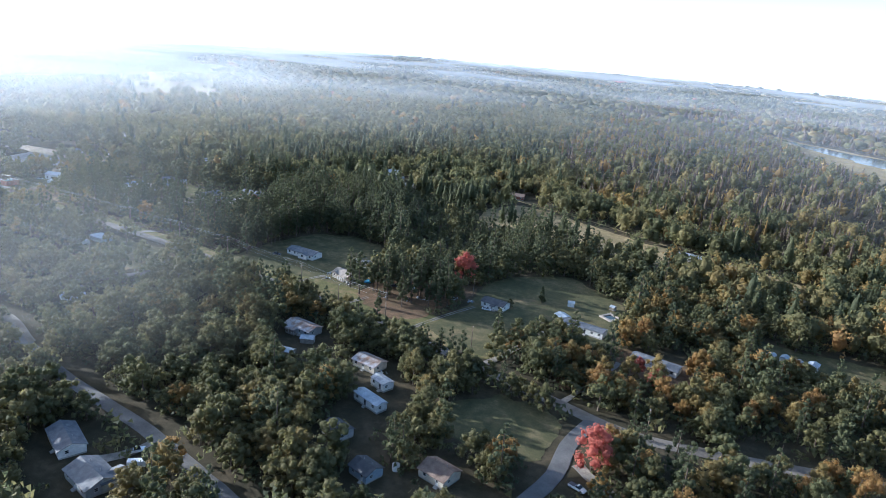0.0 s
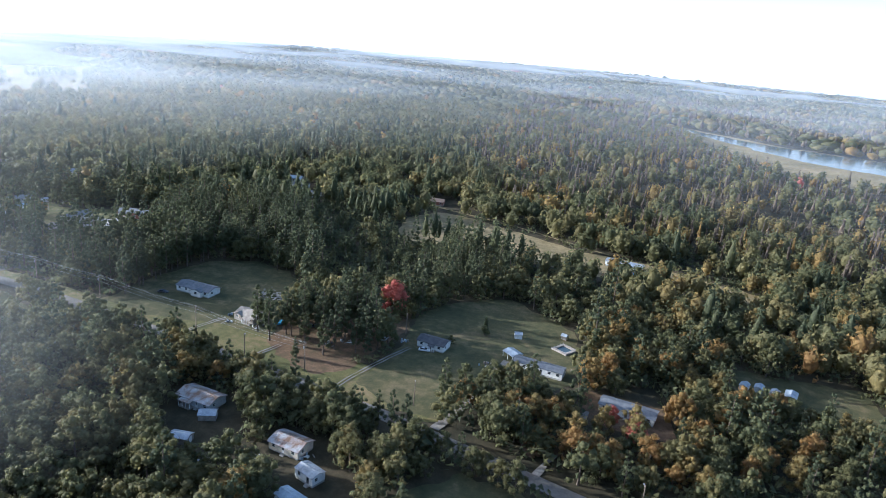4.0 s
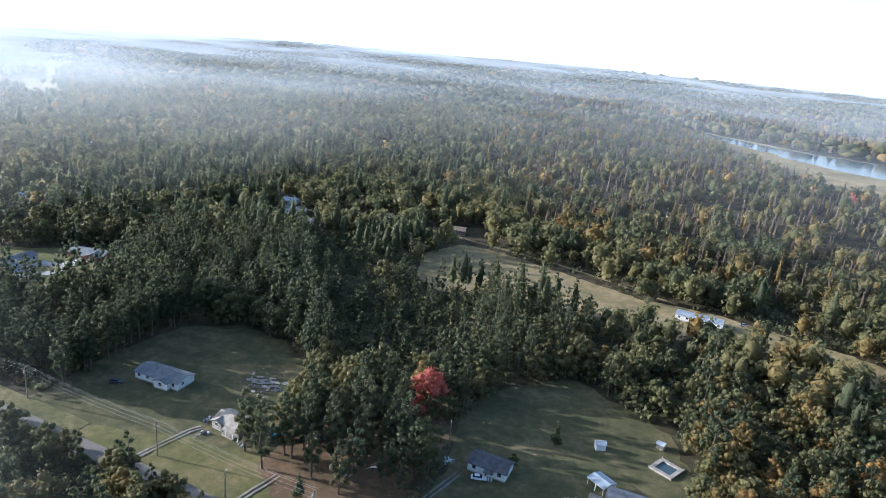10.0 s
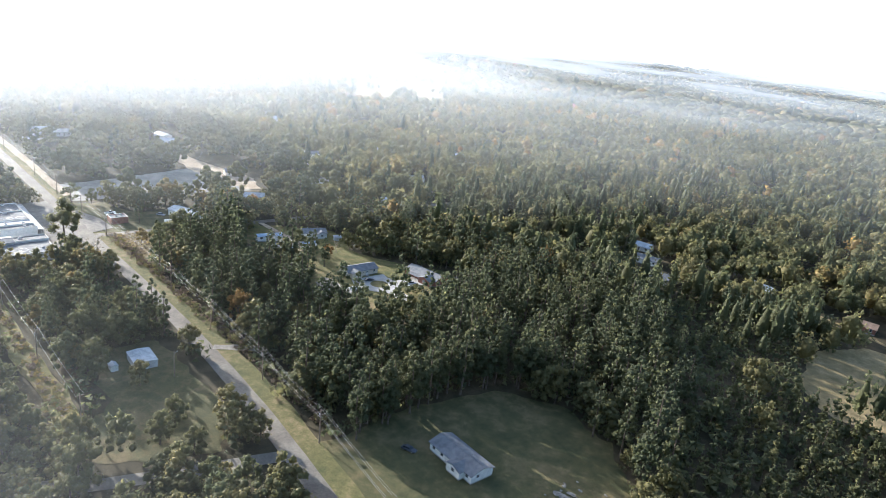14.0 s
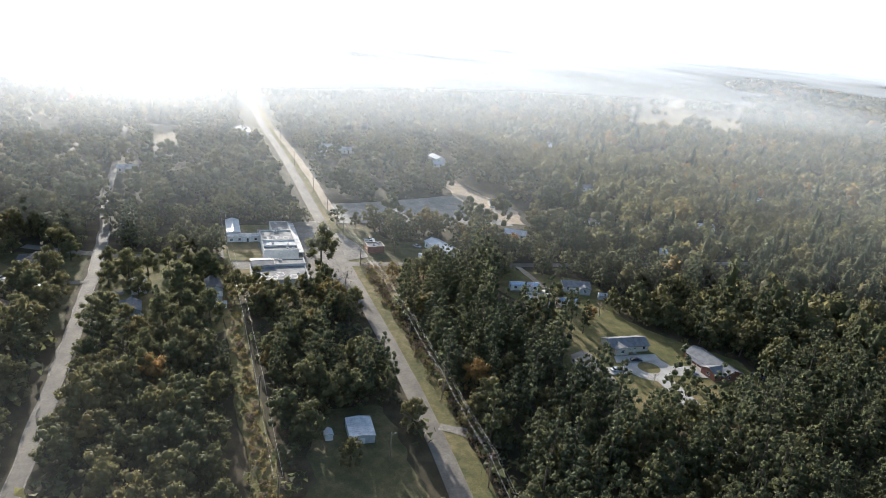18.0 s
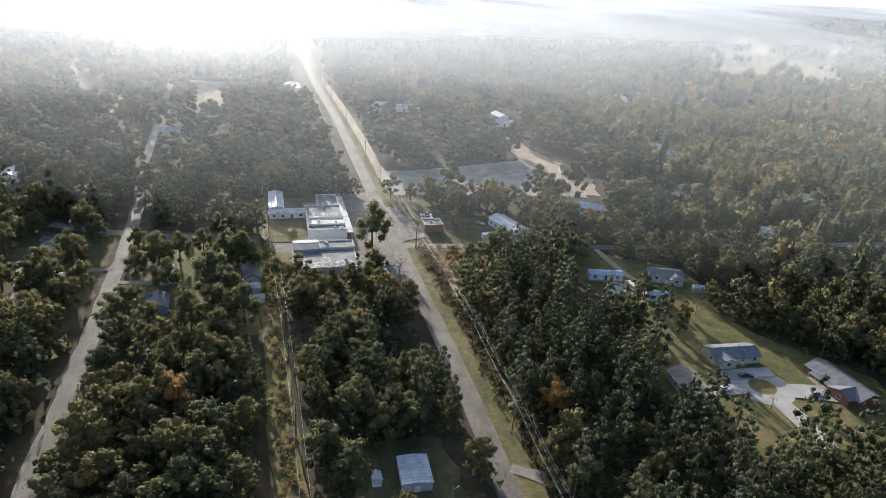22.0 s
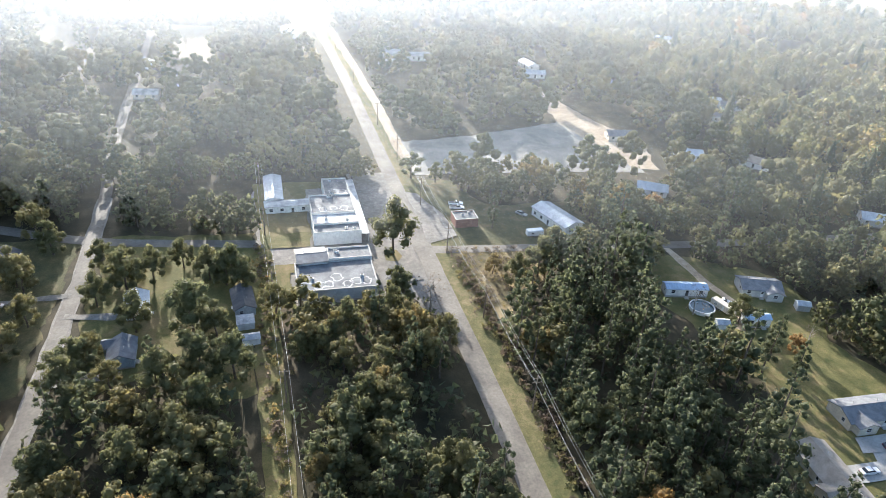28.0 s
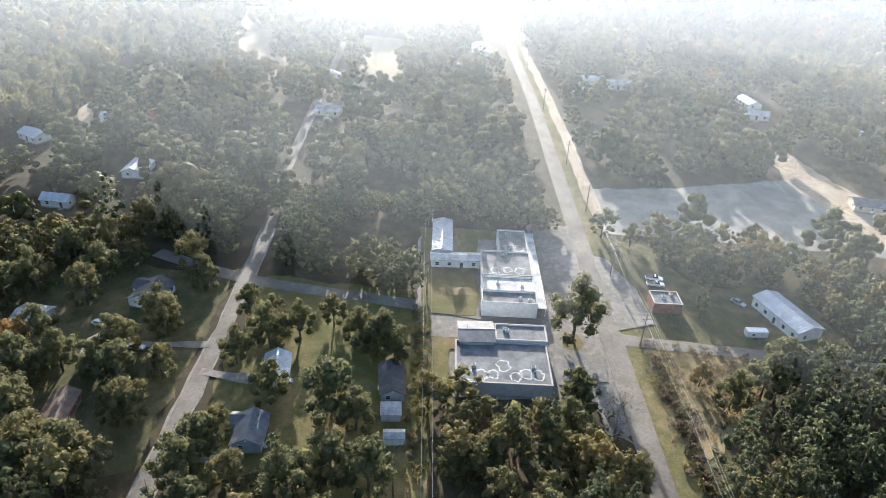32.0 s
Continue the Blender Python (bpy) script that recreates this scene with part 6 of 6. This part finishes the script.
# known trees of the yards
for kd, px, py, s in (("red", -142, 313, 1.3), ("red", -35, 185, 1.25), ("gold", -147, 322, 1.05), ("pine", -184, 268, 1.0), ("pine", -181, 271, 0.85), ("pine", -172, 285, 1.1), ("pine", -168, 278, 1.05), ("pine", -170, 271, 0.95), ("pine", -160, 265, 0.85),
                      ("pine", -152, 281, 0.95), ("pine", -146, 292, 0.9), ("pine", -158, 294, 1.0), ("pine", -140, 270, 0.7), ("pine", -148, 305, 0.95), ("pine", -150, 262, 0.82), ("young", -98, 313, 1.0), ("young", -159, 256, 0.9), ("pine", -204, 243, 0.75),
                      ("broad", -464.5, 248, 1.35), ("pine", -478.5, 287.5, 0.62), ("broad", -430, 187, 1.15), ("broad", -434, 172, 0.85), ("broad", -417, 161, 0.8), ("broad", -448, 160, 0.75), ("broad", -455, 167, 0.95), ("broad", -459, 174, 0.8), ("broad", -455, 197, 0.9), ("broad", -458, 190, 0.8),
                      ("broad", -448, 132, 0.85), ("broad", -462, 136, 0.9), ("broad", -437, 135, 0.9), ("broad", -440, 128, 0.75), ("broad", -436, 112, 1.0), ("broad", -425, 116, 1.05), ("broad", -450, 110, 0.9), ("broad", -426, 139, 0.7), ("bare", -430, 253, 0.9), ("bare", -416, 332, 0.7), ("gold", -394, 351, 0.5), ("bare", -396, 357, 0.6),
                      ("broad", -409, 343, 0.7), ("pine", -392, 341, 0.75), ("pine", -388, 336, 0.8), ("pine", -382, 341, 0.7), ("broad", -318, 232, 0.7), ("broad", -285, 226, 0.8), ("broad", -292, 233, 0.75), ("broad", -276, 232, 0.7), ("broad", -338, 219, 0.7), ("gold", -62, 248, 0.95), ("gold", -70, 246, 0.9), ("pine", -80, 252, 0.8), ("pine", -74, 258, 0.85), ("pine", -66, 258, 0.9), ("gold", -57, 252, 0.85),
                      ("bare", -74, 215, 0.6), ("gold", -20, 190, 0.8), ("gold", -30, 255, 1.0), ("red", -38, 262, 0.6), ("red", -30, 262, 0.55), ("gold", -40, 255, 0.8), ("broad", -93, 268, 0.6), ("broad", -69, 277, 0.7), ("broad", -108, 296, 0.35), ("gold", -12, 300, 0.8), ("broad", -335, 360, 0.4), ("bare", -341, 346, 0.45), ("broad", -520, 276, 0.6), ("broad", -512, 285, 0.7), ("broad", -505, 292, 0.8), ("broad", -498, 297, 0.75),
                      ("broad", -463, 166, 0.75), ("broad", -469, 158, 0.7), ("broad", -466, 182, 0.7), ("broad", -454, 195, 0.8), ("broad", -450, 200, 0.75), ("broad", -422, 163, 0.65), ("broad", -409, 159, 0.9), ("broad", -427, 193, 0.85), ("broad", -410, 198, 0.95), ("broad", -406, 182, 1.0), ("broad", -434, 209, 0.8), ("broad", -412, 190, 0.9),
                      ("broad", -458, 139, 0.85), ("broad", -449, 129, 0.8), ("broad", -427, 142, 0.8), ("broad", -442, 119, 0.85), ("broad", -437, 114, 0.9), ("broad", -420, 120, 1.0), ("broad", -410, 137, 1.0), ("broad", -412, 127, 0.95), ("broad", -441, 144, 0.7), ("gold", -445, 106, 0.8), ("broad", -489, 100, 1.0), ("broad", -489, 136, 0.95), ("broad", -480, 142, 0.8), ("broad", -482, 112, 0.9), ("broad", -470, 112, 0.9), ("broad", -466, 92, 1.0), ("broad", -452, 94, 1.0), ("broad", -474, 96, 1.0),
                      ("pine", -175, 263, 1.05), ("pine", -173, 287, 1.1), ("pine", -160, 277, 1.0), ("pine", -155, 292, 1.0), ("pine", -137, 272, 0.9), ("pine", -164, 306, 1.0), ("pine", -149, 290, 0.95), ("pine", -144, 281, 0.75), ("pine", -132, 322, 0.95), ("broad", -130, 334, 0.8), ("pine", -95, 249, 0.85), ("gold", -88, 251, 0.8), ("broad", -65, 264, 0.9), ("broad", -76, 270, 0.85), ("gold", -20, 310, 0.9), ("broad", -10, 284, 1.1), ("broad", 5, 285, 1.0), ("red", -29, 252, 0.7),
                      ("gold", -448, 278, 0.5), ("broad", -440, 283, 0.8), ("broad", -444, 292, 0.95), ("broad", -452, 300, 0.9)):
    plant(kd, px, py, s * (1.2 if kd == "pine" else 1.15 if px < -400 else 1.0), 1.0)


# ---- low growth ----
def thicket(name, label, x, y, size, tints, cards=16, z=0.0):
    tm = [crown("bush", 2 * cards, 0.36, 200 + j) for j in range(5)]
    v, q, t = scatter(tm, x, y, np.zeros(len(x)) + z, size, np.ones(len(x)), tints)
    return tagged(new(name, from_arrays(name, v, q, FOLIAGE, t)), label, "bushes", kind="stuff")


t = TRNG.uniform(0, 1, 300)
bx, by = -300 - t * 176, 209.5 - t * 4 + TRNG.normal(0, 1.5, 300)
thicket("ditch_scrub", "tangled pale scrub along the ditch", bx, by, TRNG.uniform(0.35, 0.8, 300), TRNG.choice([0.36, 0.42, 0.9, 0.95], 300) + TRNG.uniform(-0.03, 0.03, 300))
t = TRNG.uniform(0, 1, 520)
bx, by = -262 - t * 196, 270.0 + TRNG.normal(0, 1.2, 520)
thicket("roadside_scrub", "brown and green scrub under the power line", bx, by, TRNG.uniform(0.35, 0.9, 520), TRNG.choice([0.25, 0.36, 0.86, 0.9], 520))
bx, by = TRNG.uniform(-466, -426, 420), TRNG.uniform(266, 297, 420)
ok = inside(SCRUB_LOT, bx, by)
thicket("dry_scrub", "low dry brown weeds on the corner lot", bx[ok], by[ok], TRNG.uniform(0.3, 0.7, int(ok.sum())), TRNG.choice([0.42, 0.86, 0.93, 0.95], int(ok.sum())), 12)
bx, by = lattice(-500, 60, 90, 520, 5.2)
ok = wooded(bx, by)
bx, by = bx[ok], by[ok]
thicket("undergrowth", "low green undergrowth among the trees", bx, by, TRNG.uniform(1.2, 3.2, len(bx)), TRNG.uniform(0.06, 0.30, len(bx)), 9)

# ---- morning mist and stand-in distance haze ----
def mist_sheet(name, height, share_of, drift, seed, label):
    """A level sheet of thin mist that stands in for distance haze: its opacity is clear round the flown line, thicker
    with distance and above all towards the sunlit west, in drifts.
    """
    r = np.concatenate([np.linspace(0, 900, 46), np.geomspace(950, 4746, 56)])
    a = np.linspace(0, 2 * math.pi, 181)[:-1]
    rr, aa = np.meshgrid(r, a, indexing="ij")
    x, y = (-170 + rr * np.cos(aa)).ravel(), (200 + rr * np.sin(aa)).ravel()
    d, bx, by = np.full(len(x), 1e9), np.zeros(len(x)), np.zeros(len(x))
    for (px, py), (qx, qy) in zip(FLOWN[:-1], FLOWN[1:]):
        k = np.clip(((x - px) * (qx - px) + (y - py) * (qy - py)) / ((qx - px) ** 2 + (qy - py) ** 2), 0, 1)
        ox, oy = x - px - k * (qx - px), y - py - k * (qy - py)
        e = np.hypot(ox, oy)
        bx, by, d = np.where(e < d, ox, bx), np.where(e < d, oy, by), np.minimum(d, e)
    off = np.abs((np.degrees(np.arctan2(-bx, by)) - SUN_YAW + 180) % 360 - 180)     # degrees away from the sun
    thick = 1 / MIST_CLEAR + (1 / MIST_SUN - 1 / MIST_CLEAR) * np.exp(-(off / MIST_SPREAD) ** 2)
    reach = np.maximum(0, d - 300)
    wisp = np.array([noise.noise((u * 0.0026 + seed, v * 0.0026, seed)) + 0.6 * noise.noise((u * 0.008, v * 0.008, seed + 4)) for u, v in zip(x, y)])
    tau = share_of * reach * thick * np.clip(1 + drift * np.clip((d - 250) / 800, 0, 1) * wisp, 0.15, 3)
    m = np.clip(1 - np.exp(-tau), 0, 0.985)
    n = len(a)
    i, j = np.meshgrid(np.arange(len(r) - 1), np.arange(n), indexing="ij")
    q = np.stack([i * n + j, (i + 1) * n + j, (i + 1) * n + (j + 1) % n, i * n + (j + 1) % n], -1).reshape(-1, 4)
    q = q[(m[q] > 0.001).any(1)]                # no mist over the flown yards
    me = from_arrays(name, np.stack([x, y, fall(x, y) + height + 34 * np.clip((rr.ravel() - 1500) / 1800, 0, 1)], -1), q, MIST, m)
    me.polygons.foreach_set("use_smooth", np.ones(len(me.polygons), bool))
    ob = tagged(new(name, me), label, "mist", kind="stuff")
    ob.visible_shadow = False                   # casts no shadow, so the stand-in haze does not dim the sun
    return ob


def haze_veil(a, b, south_fade, north_fade, tau, seed, label):
    """A leaning veil that stands in for distance haze over the line from a to b: nothing at its foot, its top and its
    ends, thickest between, in soft drifts.
    """
    a, b = Vector(a), Vector(b)
    run = (b - a).length
    along = (b - a) / run
    n = max(12, int(run / 25))
    u, h = np.meshgrid(np.linspace(0, run, n), np.linspace(0, 1, 15), indexing="ij")
    u, h = u.ravel(), h.ravel()
    x, y = a.x + along.x * u - along.y * 70 * h, a.y + along.y * u + along.x * 70 * h
    body = np.clip(h / 0.38, 0, 1) ** 1.4 * np.clip((0.95 - h) / 0.42, 0, 1)
    ends = np.clip(u / south_fade, 0, 1) * np.clip((run - u) / north_fade, 0, 1)
    wisp = np.array([noise.noise((p * 0.006 + seed, q * 0.006, seed)) for p, q in zip(x, y)])
    m = 1 - np.exp(-tau * body * (1 + 0.5 * wisp) * ends * ends * (3 - 2 * ends))
    i, j = np.meshgrid(np.arange(n - 1), np.arange(14), indexing="ij")
    q = np.stack([i * 15 + j, (i + 1) * 15 + j, (i + 1) * 15 + j + 1, i * 15 + j + 1], -1).reshape(-1, 4)
    me = from_arrays("haze_veil", np.stack([x, y, 1 + 97 * h], -1), q, VEIL_HAZE, m)
    me.polygons.foreach_set("use_smooth", np.ones(len(me.polygons), bool))
    ob = tagged(new("haze_veil", me), label, "mist", kind="stuff")
    ob.visible_shadow = False
    return ob


MIST_CLEAR, MIST_SUN, MIST_SPREAD = 4600.0, 470.0, 38.0     # haze opacity lengths away from the sun and towards it, and how wide the painted glow is
def mist_material(name, scatter_node, colour, toward, gloss):
    """Thin mist and stand-in haze: the attribute 'tint' says how much of what lies behind it hides; a fixed normal and
    gloss keep it bright with sun and sky.
    """
    m, n, l, b = mat(name)
    n.remove(b)
    at = n.new("ShaderNodeAttribute")
    at.attribute_name = "tint"
    clear, body, shine = n.new("ShaderNodeBsdfTransparent"), n.new(scatter_node), n.new("ShaderNodeBsdfGlossy")
    body.inputs["Color"].default_value, shine.inputs["Color"].default_value = (*colour, 1), (0.94, 0.96, 1.0, 1)
    shine.inputs["Roughness"].default_value = 0.7
    lean = n.new("ShaderNodeCombineXYZ")
    for k in range(3):
        lean.inputs[k].default_value = toward[k]
    l.new(lean.outputs[0], body.inputs["Normal"])
    both, out = n.new("ShaderNodeMixShader"), n.new("ShaderNodeMixShader")
    both.inputs[0].default_value = gloss
    l.new(body.outputs[0], both.inputs[1])
    l.new(shine.outputs[0], both.inputs[2])
    l.new(at.outputs["Fac"], out.inputs[0])
    l.new(clear.outputs[0], out.inputs[1])
    l.new(both.outputs[0], out.inputs[2])
    l.new(out.outputs[0], n["Material Output"].inputs["Surface"])
    return m


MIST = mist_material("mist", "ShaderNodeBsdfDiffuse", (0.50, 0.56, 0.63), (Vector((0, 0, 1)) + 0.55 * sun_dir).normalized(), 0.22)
VEIL_HAZE = mist_material("haze_veil", "ShaderNodeBsdfTranslucent", (0.34, 0.38, 0.43), (Vector((0, 0, 0.3)) - 0.8 * sun_dir).normalized(), 0.0)
mist_sheet("mist_haze_layer", 30.0, 0.9, 1.0, 3.0, "thin mist sheet over the treetops, standing in for distance haze and sun glow")
# leaning veils added so that haze seems to deepen with distance
for foot, tau, thin in ((505, 0.15, 1500), (640, 0.16, 1450), (820, 0.2, 1150), (1060, 0.28, 950)):
    haze_veil((-0.94 * foot - 376, 0.342 * foot - 1034), (-0.94 * foot + 342, 0.342 * foot + 940), 500, thin, tau, foot * 0.37, "leaning translucent veil added over the woods as distance haze")
haze_veil((-260, 20), (-145, 182), 80, 70, 0.12, 9.0, "small leaning veil added over the southern woods as haze")
# a glowing ring, painted as bright haze and sky, closes the view
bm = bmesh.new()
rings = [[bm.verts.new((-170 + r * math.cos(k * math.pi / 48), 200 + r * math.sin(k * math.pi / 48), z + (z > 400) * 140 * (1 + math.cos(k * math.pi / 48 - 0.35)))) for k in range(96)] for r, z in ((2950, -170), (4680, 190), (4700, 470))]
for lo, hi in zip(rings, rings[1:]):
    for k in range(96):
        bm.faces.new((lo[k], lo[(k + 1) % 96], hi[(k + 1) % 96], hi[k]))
BACK, _n, _l, _b = mat("glowing_haze")
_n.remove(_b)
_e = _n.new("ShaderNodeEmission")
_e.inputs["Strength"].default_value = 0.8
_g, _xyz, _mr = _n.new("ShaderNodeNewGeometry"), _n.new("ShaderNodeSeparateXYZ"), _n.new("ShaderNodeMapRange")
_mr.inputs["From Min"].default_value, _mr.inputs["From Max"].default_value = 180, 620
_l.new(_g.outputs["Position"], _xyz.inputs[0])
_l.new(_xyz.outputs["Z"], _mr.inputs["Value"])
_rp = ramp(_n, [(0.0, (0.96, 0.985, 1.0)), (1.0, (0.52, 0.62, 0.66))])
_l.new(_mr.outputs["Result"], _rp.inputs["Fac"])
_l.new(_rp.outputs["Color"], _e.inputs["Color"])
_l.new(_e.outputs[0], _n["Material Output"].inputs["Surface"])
ob = tagged(part("backdrop", bm, BACK, None), "glowing white ring painted as hazy distance and sky", "backdrop", kind="structure")
ob.visible_shadow = False
